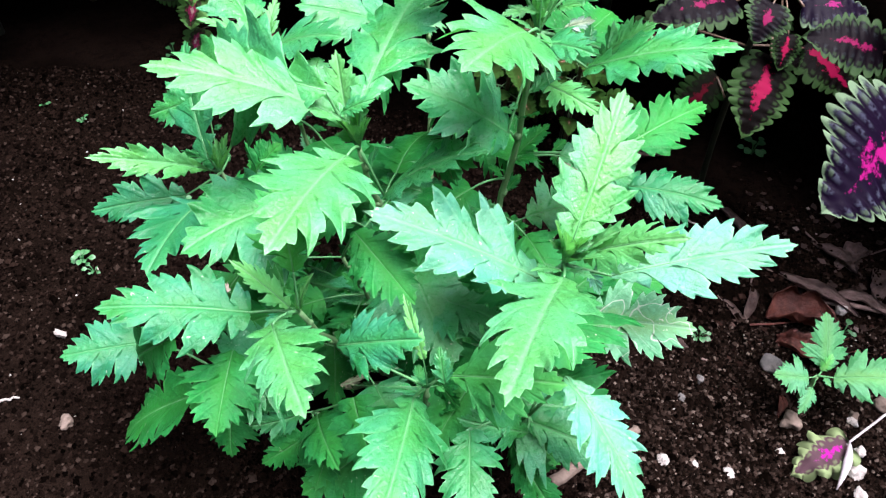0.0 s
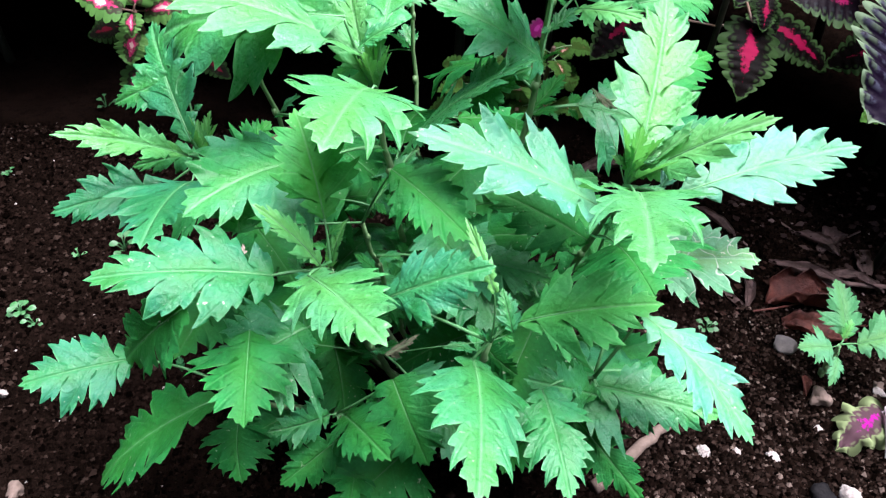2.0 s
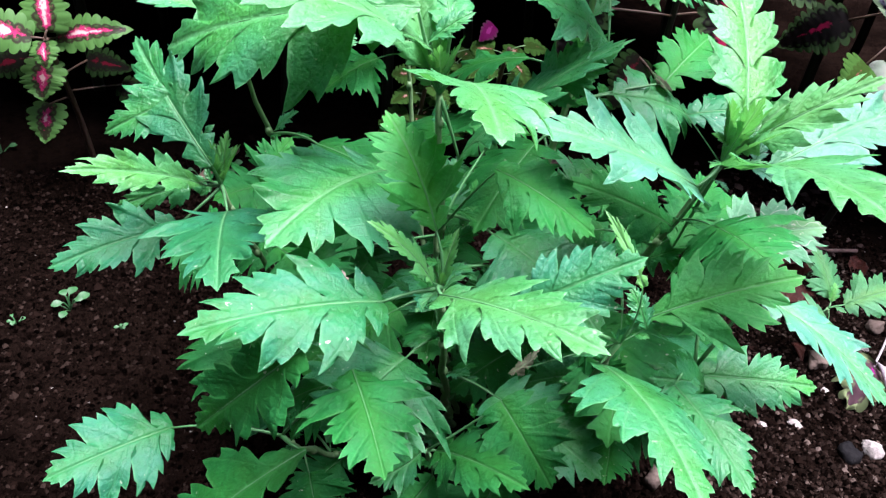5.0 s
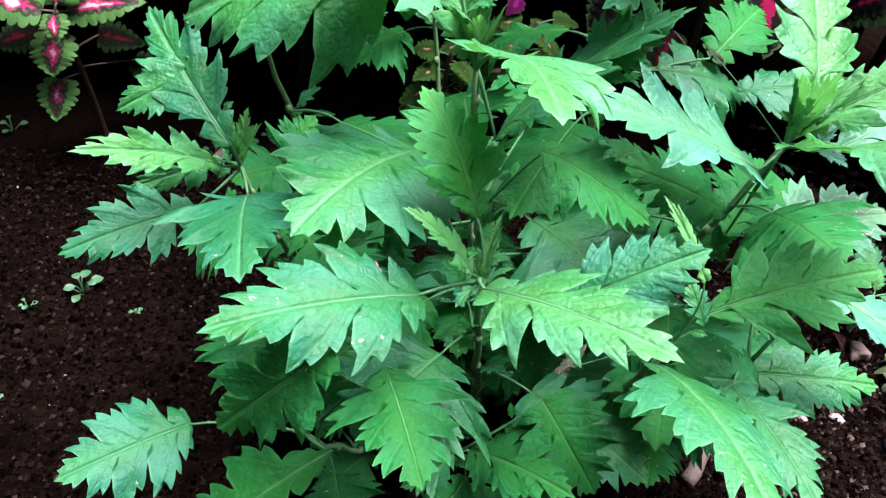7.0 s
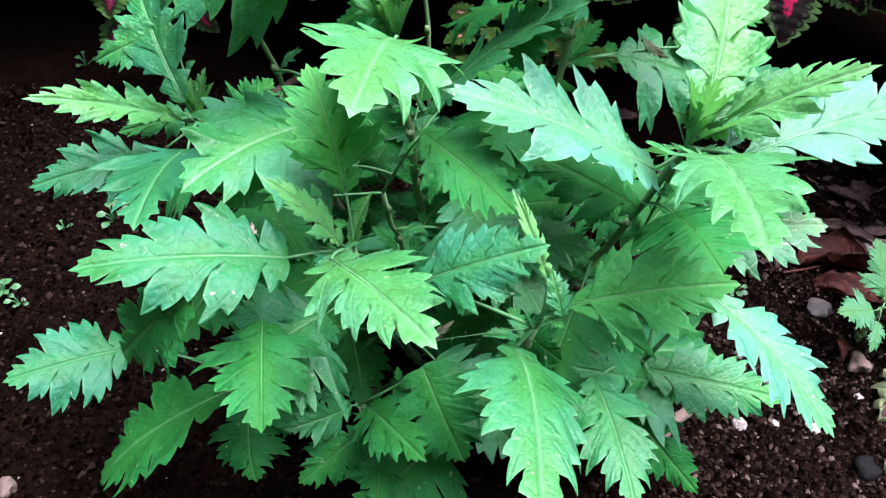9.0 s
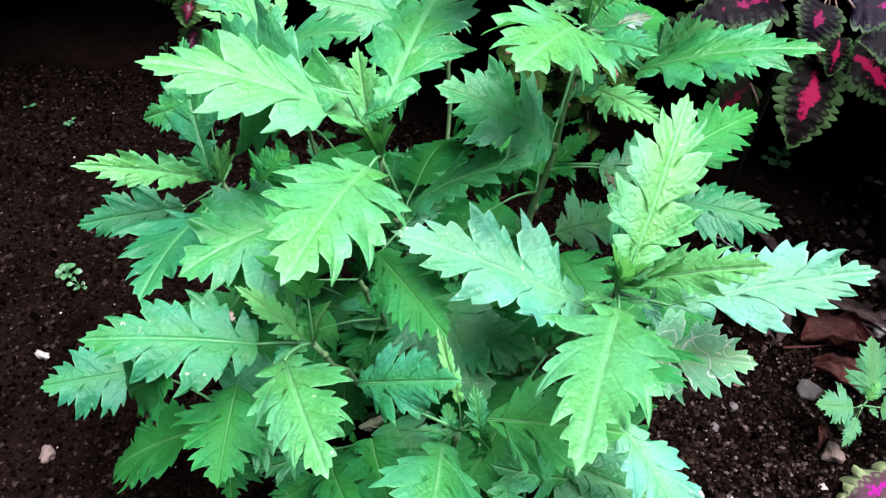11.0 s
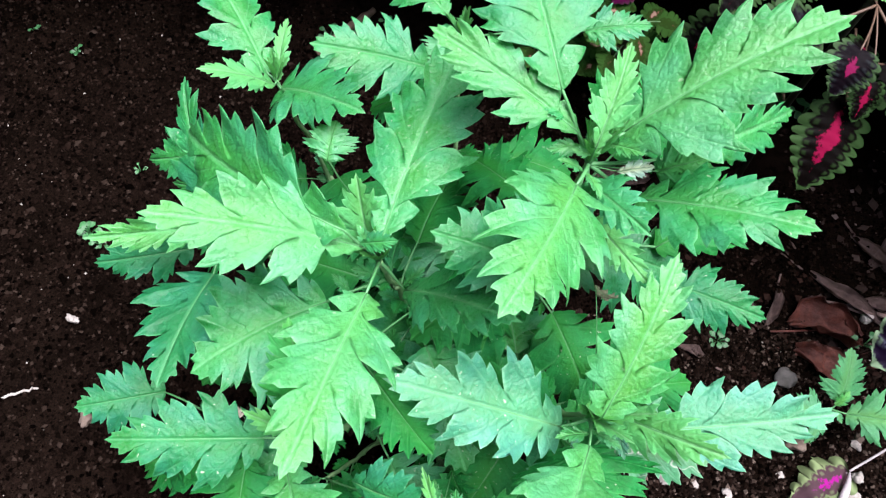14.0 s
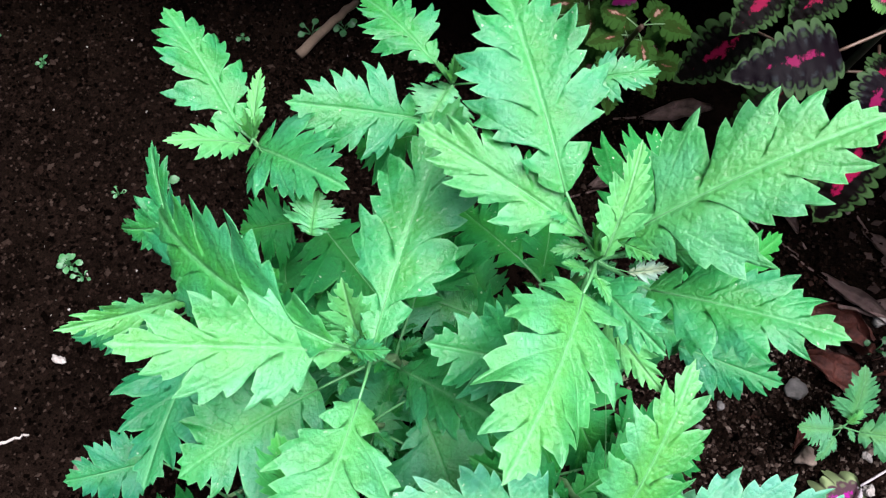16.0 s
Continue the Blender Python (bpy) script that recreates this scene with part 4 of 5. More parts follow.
# == the coleus plants


def coleus_leaf(parent, base, tip, up, half, mat, stalk=None, arch=0.10, cup=0.18, scallops=9, name="leaf", stalk_mat=None, ruffle=0.0):
    """A broad ovate leaf with a scalloped edge, quilted between its side veins."""
    LEAF_COUNT[0] += 1
    rng = random.Random(LEAF_COUNT[0] * 13 + 1)
    m, length = frame_of(base, tip, up)
    bm = bmesh.new()
    uv = bm.loops.layers.uv.verify()
    steps, across = scallops * 6, 6
    ph = rng.uniform(0, 6)
    mids = {}
    for sign in (1, -1):
        rows = []
        for i in range(steps + 1):
            s = i / steps
            env = (math.sin(math.pi * min(1, s * 1.01) ** 0.56) ** 0.72) if 0 < s < 0.985 else 0.0
            scal = 0.75 + 0.25 * abs(math.sin(math.pi * s * scallops)) ** 0.6
            y1 = half * env * scal * (1 + 0.06 * math.sin(7 * s + ph * sign))
            row = []
            for j in range(across + 1):
                r = j / across
                y = y1 * r
                # the lobes of the foot reach back past the stalk
                x = min(s * length + 0.30 * y * (1 - s) - 0.55 * y * max(0.0, 1 - 3.2 * s), length)
                u = max(0.0, x / length)
                fold = math.cos(2 * math.pi * s * scallops)
                z = 4 * arch * length * u * (1 - u) - cup * y * y / half + 0.10 * y
                z -= half * 0.030 * fold * min(1, 1.6 * r) * (0.6 + 0.4 * math.cos(2 * math.pi * 2.5 * r + ph))
                z += half * 0.07 * r * math.sin(6 * u + ph + sign) + half * 0.05 * r * r * math.sin(17 * s + 2 * ph)
                z += ruffle * half * r * noise.noise((5 * s, 2.2 * sign * r, ph)) + 0.5 * ruffle * half * r * r * math.sin(2 * math.pi * s * scallops / 2)
                if j == 0 and i in mids:
                    v = mids[i]
                else:
                    v = bm.verts.new((x, sign * y, z))
                    if j == 0:
                        mids[i] = v
                row.append((v, s, scallops + 0.98 * r))
            rows.append(row)
        for r0, r1 in zip(rows, rows[1:]):
            for j in range(across):
                quad = (r0[j], r1[j], r1[j + 1], r0[j + 1])
                quad = quad if sign < 0 else quad[::-1]
                f = bm.faces.new([q[0] for q in quad])
                for loop, q in zip(f.loops, quad):
                    loop[uv].uv = (q[1], q[2])
    bmesh.ops.remove_doubles(bm, verts=bm.verts[:], dist=1e-5)
    if stalk is not None:
        a = m.inverted() @ Vector(stalk)
        tube(bm, bezier(a, (a.x * 0.5, a.y * 0.5, a.z * 0.4 + 0.002), (0.001, 0, 0), 6), [min(0.0009, 0.020 * length)] * 7, 6, 1)
    bm.transform(m)
    return part(name, bm, [mat, stalk_mat or M_PINKSTEM], parent)


def coleus(label, stem_pts, radius, mat=None):
    plant = new("coleus_plant")
    tagged(plant, label, "plant")
    bm = bmesh.new()
    tube(bm, bezier(*stem_pts, 12), [radius * (1.2 - 0.4 * i / 12) for i in range(13)], 8, 0)
    stem = part("stem", bm, mat or M_PINKSTEM, plant)
    return plant, stem


# the tall dark coleus
dark_coleus, dark_stem = coleus("coleus with dark purple leaves, magenta hearts and green scalloped edges", ((0.25, 0.49, -0.02), (0.225, 0.475, 0.10), (0.232, 0.460, 0.30)), 0.0026, M_DARKSTEM)
NODE_K = (0.232, 0.461, 0.225)
coleus_leaf(dark_stem, (0.221, 0.415, 0.196), (0.202, 0.375, 0.159), (-0.02, -0.67, 0.74), 0.0225, M_COL_RED, (0.231, 0.462, 0.205))
coleus_leaf(dark_stem, (0.212, 0.422, 0.230), (0.200, 0.403, 0.212), (-0.02, -0.67, 0.74), 0.0155, M_COL_DIM, NODE_K)
coleus_leaf(dark_stem, (0.282, 0.399, 0.211), (0.230, 0.407, 0.216), (-0.02, -0.60, 0.80), 0.0210, M_COL_DIM, (0.300, 0.395, 0.215))
coleus_leaf(dark_stem, (0.227, 0.417, 0.212), (0.221, 0.400, 0.195), (-0.02, -0.67, 0.74), 0.0105, M_COL_RED, NODE_K)
coleus_leaf(dark_stem, (0.201, 0.449, 0.216), (0.140, 0.434, 0.207), (-0.03, -0.42, 0.91), 0.0200, M_COL_DIM, NODE_K)
coleus_leaf(dark_stem, (0.175, 0.492, 0.218), (0.148, 0.465, 0.204), (-0.03, -0.42, 0.91), 0.0150, M_COL_RED, (0.230, 0.463, 0.240))
coleus_leaf(dark_stem, (0.202, 0.493, 0.225), (0.178, 0.468, 0.212), (-0.03, -0.42, 0.91), 0.0165, M_COL_RED, (0.230, 0.463, 0.240))
coleus_leaf(dark_stem, (0.227, 0.473, 0.231), (0.248, 0.465, 0.228), (-0.03, -0.42, 0.91), 0.0095, M_COL_GREEN, NODE_K)
coleus_leaf(dark_stem, (0.236, 0.450, 0.205), (0.219, 0.435, 0.197), (-0.03, -0.42, 0.91), 0.0120, M_COL_RED, NODE_K)
coleus_leaf(dark_stem, (0.240, 0.438, 0.219), (0.282, 0.433, 0.219), (-0.03, -0.42, 0.91), 0.0190, M_COL_DARK, NODE_K)
coleus_leaf(dark_stem, (0.235, 0.438, 0.193), (0.243, 0.417, 0.185), (-0.03, -0.42, 0.91), 0.0120, M_COL_RED, NODE_K)
coleus_leaf(dark_stem, (0.225, 0.470, 0.229), (0.212, 0.475, 0.231), (-0.03, -0.42, 0.91), 0.0085, M_COL_GREEN, NODE_K)
coleus_leaf(dark_stem, (0.180, 0.500, 0.170), (0.140, 0.480, 0.140), (-0.10, -0.60, 0.75), 0.0200, M_COL_RED, (0.228, 0.470, 0.170))
coleus_leaf(dark_stem, (0.270, 0.470, 0.170), (0.310, 0.440, 0.145), (0.10, -0.60, 0.75), 0.0210, M_COL_RED, (0.228, 0.470, 0.170))
coleus_leaf(dark_stem, (0.225, 0.490, 0.130), (0.190, 0.470, 0.095), (0.00, -0.70, 0.70), 0.0180, M_COL_SHADED, (0.230, 0.475, 0.120))

# its neighbour, whose one great leaf hangs over the litter
near_coleus, near_stem = coleus("coleus with a large purple-black leaf edged in pale green", ((0.40, 0.40, -0.02), (0.37, 0.36, 0.12), (0.345, 0.345, 0.27)), 0.0030, M_DARKSTEM)
coleus_leaf(near_stem, (0.232, 0.293, 0.241), (0.185, 0.246, 0.218), (0.320, -0.630, 0.710), 0.0375, M_COL_DARK, (0.345, 0.345, 0.262), scallops=11)
coleus_leaf(near_stem, (0.326, 0.358, 0.172), (0.312, 0.332, 0.128), (-0.6, -0.6, 0.5), 0.0110, M_COL_PALE, (0.350, 0.352, 0.215), cup=0.9, scallops=9)
coleus_leaf(near_stem, (0.292, 0.345, 0.178), (0.262, 0.335, 0.165), (-0.3, -0.7, 0.6), 0.0140, M_COL_RUSTY, (0.347, 0.347, 0.225), scallops=7)
coleus_leaf(near_stem, (0.320, 0.395, 0.225), (0.275, 0.400, 0.240), (-0.02, -0.50, 0.85), 0.0200, M_COL_DARK, (0.345, 0.347, 0.255))
coleus_leaf(near_stem, (0.330, 0.400, 0.185), (0.290, 0.420, 0.160), (-0.05, -0.60, 0.80), 0.0200, M_COL_RED, (0.350, 0.350, 0.215))
coleus_leaf(near_stem, (0.350, 0.310, 0.150), (0.330, 0.285, 0.100), (0.00, -0.80, 0.60), 0.0190, M_COL_RED, (0.355, 0.352, 0.170))
# two leaves added out of view to shade the soil on the right
coleus_leaf(near_stem, (0.385, 0.350, 0.260), (0.440, 0.345, 0.240), (0.10, -0.40, 0.90), 0.0260, M_COL_DARK, (0.345, 0.345, 0.265))
coleus_leaf(near_stem, (0.360, 0.375, 0.265), (0.385, 0.420, 0.270), (0.10, -0.30, 0.95), 0.0240, M_COL_DARK, (0.345, 0.345, 0.268))

# the small green coleus on the other side
green_coleus, green_stem = coleus("small coleus with green scalloped leaves and pink and cream hearts", ((-0.205, 0.655, -0.01), (-0.205, 0.640, 0.06), (-0.212, 0.607, 0.135)), 0.0022)
NODE_L = (-0.212, 0.607, 0.134)
coleus_leaf(green_stem, (-0.210, 0.608, 0.139), (-0.202, 0.632, 0.174), (-0.33, -0.74, 0.59), 0.0185, M_COL_GREEN, NODE_L, scallops=7)
coleus_leaf(green_stem, (-0.206, 0.618, 0.130), (-0.151, 0.600, 0.139), (-0.33, -0.74, 0.59), 0.0145, M_COL_GREEN, NODE_L, scallops=8)
coleus_leaf(green_stem, (-0.220, 0.606, 0.136), (-0.262, 0.622, 0.146), (-0.33, -0.74, 0.59), 0.0150, M_COL_GREEN, NODE_L, scallops=8)
coleus_leaf(green_stem, (-0.218, 0.621, 0.112), (-0.225, 0.605, 0.087), (-0.33, -0.74, 0.59), 0.0195, M_COL_GREEN, (-0.209, 0.618, 0.115), scallops=7)
coleus_leaf(green_stem, (-0.224, 0.629, 0.074), (-0.233, 0.613, 0.047), (-0.33, -0.74, 0.59), 0.0170, M_COL_GREEN, (-0.207, 0.635, 0.075), scallops=7)
coleus_leaf(green_stem, (-0.213, 0.603, 0.134), (-0.215, 0.594, 0.116), (-0.33, -0.74, 0.59), 0.0110, M_COL_GREEN, NODE_L, scallops=6)
coleus_leaf(green_stem, (-0.192, 0.646, 0.100), (-0.158, 0.628, 0.096), (-0.33, -0.74, 0.59), 0.0125, M_COL_SHADED, (-0.208, 0.628, 0.098), scallops=7)
coleus_leaf(green_stem, (-0.229, 0.630, 0.112), (-0.262, 0.634, 0.102), (-0.33, -0.74, 0.59), 0.0140, M_COL_SHADED, (-0.208, 0.620, 0.110), scallops=7)
coleus_leaf(green_stem, (-0.170, 0.640, 0.080), (-0.145, 0.625, 0.062), (-0.20, -0.74, 0.59), 0.0125, M_COL_SHADED, (-0.207, 0.635, 0.080), scallops=7)

# a low coleus behind the mugwort, its small leaves with rust-pink hearts
back_coleus, back_stem = coleus("low green coleus with small rust-pink hearted leaves", ((0.135, 0.575, -0.02), (0.130, 0.560, 0.07), (0.128, 0.532, 0.128)), 0.0022)
_rng = random.Random(77)
for _k in range(17):
    _ang, _lev = _k * 2.4, 0.128 - 0.0052 * _k
    _out = Vector((math.cos(_ang), math.sin(_ang) * 0.8, 0))
    _foot = Vector((0.129, 0.535 + 0.0018 * _k, _lev)) + _out * _rng.uniform(0.007, 0.016 + 0.0012 * _k)
    _tip = _foot + _out * _rng.uniform(0.018, 0.030) + Vector((0, -0.004, _rng.uniform(-0.010, 0.004)))
    coleus_leaf(back_stem, _foot, _tip, (_rng.uniform(-0.2, 0.2), -0.45, 0.9), _rng.uniform(0.0095, 0.0135), M_COL_RUSTY, (0.129, 0.536 + 0.0018 * _k, _lev - 0.004), scallops=6, stalk_mat=M_STEM)
back_petals, _stem = coleus("small coleus shoot with a magenta leaf behind the mugwort", ((0.128, 0.570, -0.02), (0.130, 0.570, 0.068), (0.126, 0.562, 0.135)), 0.0014, M_DARKSTEM)
coleus_leaf(_stem, (0.125, 0.558, 0.138), (0.108, 0.548, 0.129), (0.1, -0.7, 0.7), 0.0080, M_COL_MAGENTA, (0.126, 0.562, 0.135), scallops=5)
back_two = copy_thing(back_coleus, pose(-0.02, 0.02, -0.028, 0, 0, 4))
tagged(back_two, "low green coleus in the shade behind the mugwort")
back_three = copy_thing(back_coleus, pose(-0.085, 0.055, -0.015, 0, 0, -6))
tagged(back_three, "low green coleus in the shade behind the mugwort")


def shading_coleus(x, y, height, seed):
    """A tall coleus of the bed's back row: a bare stem below, a dense leafy top added out of view for shade."""
    rng = random.Random(seed)
    top = (x + rng.uniform(-0.04, 0.04), y - 0.10, height)
    pts = ((x, y, -0.02), (x + 0.02, y + 0.03, height * 0.6), top)
    plant, stem = coleus("tall coleus of the back row, its unseen top added to shade the ground", pts, 0.0045, M_DARKSTEM)
    line = bezier(*pts, 20)
    for k in range(52):
        f = 0.40 + 0.60 * k / 51
        p = line[min(20, int(f * 20))]
        ang = k * 2.4 + seed
        out = Vector((math.cos(ang), math.sin(ang), 0))
        foot = p + out * rng.uniform(0.02, 0.11)
        tip = foot + out * rng.uniform(0.06, 0.095) + Vector((0, 0, rng.uniform(-0.03, 0.01)))
        coleus_leaf(stem, foot, tip, (out.x * 0.3, out.y * 0.3, 1), rng.uniform(0.030, 0.042), M_COL_SHADED, p, scallops=6, stalk_mat=M_DARKSTEM)
    return tagged(plant, group="back row of coleus")


# Added row: its unseen tops keep light off the ground behind the mugwort.
row_plant = shading_coleus(0.0, 0.80, 0.46, 3)
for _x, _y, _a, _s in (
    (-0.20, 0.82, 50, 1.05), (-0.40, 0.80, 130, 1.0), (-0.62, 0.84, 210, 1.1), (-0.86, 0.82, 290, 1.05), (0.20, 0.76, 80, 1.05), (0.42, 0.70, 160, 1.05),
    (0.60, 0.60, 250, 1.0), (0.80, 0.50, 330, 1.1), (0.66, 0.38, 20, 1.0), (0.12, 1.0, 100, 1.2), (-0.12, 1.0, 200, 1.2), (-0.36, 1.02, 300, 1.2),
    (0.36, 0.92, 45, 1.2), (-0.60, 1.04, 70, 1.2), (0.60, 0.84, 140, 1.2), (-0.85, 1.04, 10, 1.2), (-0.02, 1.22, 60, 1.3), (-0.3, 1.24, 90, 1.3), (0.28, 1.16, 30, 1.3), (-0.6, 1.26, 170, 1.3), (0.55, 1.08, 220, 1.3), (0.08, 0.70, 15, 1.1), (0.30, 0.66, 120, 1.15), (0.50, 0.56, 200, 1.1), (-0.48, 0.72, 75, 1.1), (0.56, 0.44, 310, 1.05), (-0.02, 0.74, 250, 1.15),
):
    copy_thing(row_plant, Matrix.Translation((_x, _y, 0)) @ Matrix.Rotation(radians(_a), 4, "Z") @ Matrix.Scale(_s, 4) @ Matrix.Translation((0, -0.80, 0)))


# == small growth, litter and grit


def on_ground(x, y, up=0.0):
    return Vector((x, y, ground_z(x, y) + up))


def pebble(x, y, size, mat, label, seed, sink=0.3, name="stone"):
    """A rough lump, half sunk in the soil."""
    rng = random.Random(seed)
    bm = bmesh.new()
    bmesh.ops.create_icosphere(bm, subdivisions=3, radius=1)
    sx, sy, sz = size * rng.uniform(0.8, 1.2), size * rng.uniform(0.7, 1.1), size * rng.uniform(0.6, 0.85)
    off = Vector((seed * 3.1, seed * 1.7, 0))
    planes = [(Vector((rng.uniform(-1, 1), rng.uniform(-1, 1), rng.uniform(-0.3, 1))).normalized(), rng.uniform(0.52, 0.80)) for _ in range(9)]
    for v in bm.verts:
        for nrm, d in planes:
            over = v.co.dot(nrm) - d
            if over > 0:
                v.co -= nrm * over * 0.85
        v.co *= 1 + 0.30 * noise.noise(v.co * 1.7 + off) + 0.16 * noise.noise(v.co * 4 + off) + 0.10 * noise.noise(v.co * 9 + off)
        v.co = Vector((v.co.x * sx, v.co.y * sy, v.co.z * sz))
    bm.transform(Matrix.Rotation(rng.uniform(0, 6), 4, "Z"))
    ob = part(name, bm, mat)
    ob.location = on_ground(x, y, sz * (1 - 2 * sink))
    return tagged(ob, label, "stone", group="stones on the soil")


pebble(0.167, 0.234, 0.0054, M_PALE, "small white lump of grit on dark soil", 1)
pebble(0.212, 0.227, 0.0040, M_PALE, "small white lump of grit on dark soil", 2)
pebble(0.268, 0.318, 0.0100, M_STONE, "grey angular stone beside the dead leaf", 3)
pebble(0.210, 0.303, 0.0048, M_STONE, "small grey stone on dark soil", 4)
pebble(0.268, 0.267, 0.0085, M_TANSTONE, "tan rounded stone below the seedling", 5)
pebble(0.3045, 0.2315, 0.0068, M_PALE, "white crumbly lump of grit beside the fallen leaf", 6, 0.15)
pebble(0.312, 0.2455, 0.0064, M_PALE, "white crumbly lump of grit beside the fallen leaf", 7, 0.15)
pebble(0.298, 0.211, 0.0062, M_PALE, "white crumbly lump of grit on dark soil", 27)
pebble(0.317, 0.273, 0.0060, M_TANSTONE, "tan stone half sunk in the soil", 28)
pebble(0.344, 0.284, 0.0085, M_TANSTONE, "tan stone half sunk in the soil", 29)
pebble(0.252, 0.242, 0.0040, M_PALE, "small white lump of grit on dark soil", 8)
pebble(0.191, 0.285, 0.0045, M_STONE, "small grey stone on dark soil", 9)
pebble(0.315, 0.269, 0.0050, M_PALE, "small grey stone on dark soil", 10)
pebble(0.2275, 0.197, 0.0092, M_BLACKSTONE, "black stone beside a white one on the soil", 11)
pebble(0.2445, 0.194, 0.0078, M_PALE, "white angular stone beside a black one", 12, 0.2)
pebble(0.188, 0.232, 0.0035, M_PALE, "small white lump of grit on dark soil", 13)
pebble(-0.246, 0.248, 0.0060, M_TANSTONE, "tan stone half sunk in the soil", 14)
pebble(-0.275, 0.321, 0.0050, M_PALE, "small white lump of grit on dark soil", 15)
pebble(0.345, 0.372, 0.0065, M_PALE, "small white lump of grit in the leaf litter", 16)
pebble(0.215, 0.480, 0.0045, M_PALE, "small white lump of grit on dark soil", 17)


def stick(points, radius, mat, label, name="stick"):
    bm = bmesh.new()
    pts = bezier(*points, 10)
    tube(bm, [p + Vector((0.0008 * math.sin(3 * i), 0.0008 * math.cos(2.3 * i), 0)) for i, p in enumerate(pts)], [radius * (1.1 - 0.35 * i / 10) for i in range(11)], 8)
    return tagged(part(name, bm, mat), label, "stick")


stick((on_ground(0.085, 0.212, 0.004), on_ground(0.12, 0.236, 0.007), on_ground(0.151, 0.254, 0.004)), 0.0042, M_TANSTONE, "pale brown woody stick lying on the soil")
stick((on_ground(-0.312, 0.257, 0.001), on_ground(-0.295, 0.266, 0.004), on_ground(-0.286, 0.269, 0.001)), 0.0011, M_PALE, "short pale straw lying on the soil", "straw")
stick((on_ground(-0.128, 0.590, 0.008), on_ground(-0.105, 0.62, 0.014), on_ground(-0.082, 0.655, 0.008)), 0.0042, M_WOOD, "brown woody stick lying in the shade")
stick((on_ground(0.30, 0.385, 0.004), on_ground(0.345, 0.375, 0.007), on_ground(0.41, 0.365, 0.004)), 0.0022, M_DEAD, "brown dry stalk lying in the litter")
stick((on_ground(0.222, 0.475, 0.010), on_ground(0.241, 0.462, 0.010), on_ground(0.258, 0.447, 0.003)), 0.0008, M_PALE, "short thin pale dry stalk in the litter", "straw")
stick((on_ground(0.270, 0.440, 0.002), on_ground(0.280, 0.431, 0.004), on_ground(0.288, 0.424, 0.002)), 0.0006, M_DEAD, "short brown dry stalk in the litter", "straw")


def dead_leaf(x, y, length, half, turn, roll, mat, label, seed, lift=0.006, tilt=0.0):
    """A dry leaf, rolled up along its midrib and crumpled."""
    rng = random.Random(seed)
    bm = bmesh.new()
    n, k = 16, 8
    grid = []
    for i in range(n + 1):
        s = i / n
        w = half * (math.sin(math.pi * min(1, 0.02 + s * 0.97)) ** 0.7) * (1 + 0.12 * math.sin(9 * s + seed))
        row = []
        for j in range(-k, k + 1):
            y0 = j / k
            a = y0 * roll
            r = w / max(roll, 0.05)
            p = Vector((s * length, r * math.sin(a), r * (1 - math.cos(a)) + 0.10 * length * math.sin(math.pi * s) + 0.05 * half * abs(y0)))
            p += half * Vector((0.1 * noise.noise((s * 7, y0 * 4, seed + 4)), 0.22 * noise.noise((s * 5, y0 * 2, seed)) + 0.35 * math.sin(4 * s + seed), 0.34 * noise.noise((s * 7, y0 * 3, seed + 9))))
            row.append(bm.verts.new(p))
        grid.append(row)
    for r0, r1 in zip(grid, grid[1:]):
        for j in range(2 * k):
            bm.faces.new((r0[j], r1[j], r1[j + 1], r0[j + 1]))
    bmesh.ops.solidify(bm, geom=bm.faces[:], thickness=0.0006)
    tube(bm, [(-0.3 * length, 0, 0.002), (0, 0, 0.001), (0.9 * length, 0, 0.002)], [0.0009, 0.0009, 0.0004], 5)
    bm.transform(Matrix.Rotation(radians(turn), 4, "Z") @ Matrix.Rotation(radians(tilt), 4, "X"))
    low = min(v.co.z for v in bm.verts)
    ob = part("dead_leaf", bm, mat)
    ob.location = on_ground(x, y, -low - 0.002)
    return tagged(ob, label, "dead leaf", group="dry leaves in the litter")


dead_leaf(0.280, 0.357, 0.056, 0.026, 6, 1.7, M_RUST, "curled dark rust-brown dead leaf beside the grey stone", 1)
dead_leaf(0.282, 0.339, 0.048, 0.017, -14, 1.0, M_RUST, "ruffled reddish-brown dead leaf beside the grey stone", 2)
dead_leaf(0.300, 0.412, 0.075, 0.009, -40, 1.5, M_DEAD, "long twisted grey-brown strip of dead leaf", 3)
dead_leaf(0.352, 0.452, 0.045, 0.009, -62, 1.5, M_DEAD, "curled pinkish-grey dead leaf in the litter", 4)
dead_leaf(0.322, 0.338, 0.042, 0.009, -12, 1.1, M_RUST, "reddish-brown dead leaf in the litter", 5)
dead_leaf(0.340, 0.388, 0.050, 0.008, -25, 1.2, M_DEAD, "narrow grey-brown dead leaf in the litter", 6)
dead_leaf(0.385, 0.380, 0.045, 0.010, 80, 1.3, M_DEAD, "crumpled brown dead leaf in the litter", 7)
dead_leaf(0.248, 0.385, 0.035, 0.005, -65, 1.3, M_DEAD, "narrow grey-brown dead leaf on the soil", 8)
dead_leaf(0.212, 0.325, 0.030, 0.005, 150, 1.2, M_DEAD, "narrow grey-brown dead leaf on the soil", 9)
dead_leaf(0.400, 0.440, 0.050, 0.011, 200, 1.2, M_DEAD, "crumpled brown dead leaf in the litter", 10)
dead_leaf(0.372, 0.335, 0.040, 0.009, 30, 1.1, M_RUST, "reddish-brown dead leaf in the litter", 11)
dead_leaf(0.290, 0.445, 0.050, 0.007, 110, 1.4, M_DEAD, "curled brown dead leaf in the shade", 12)
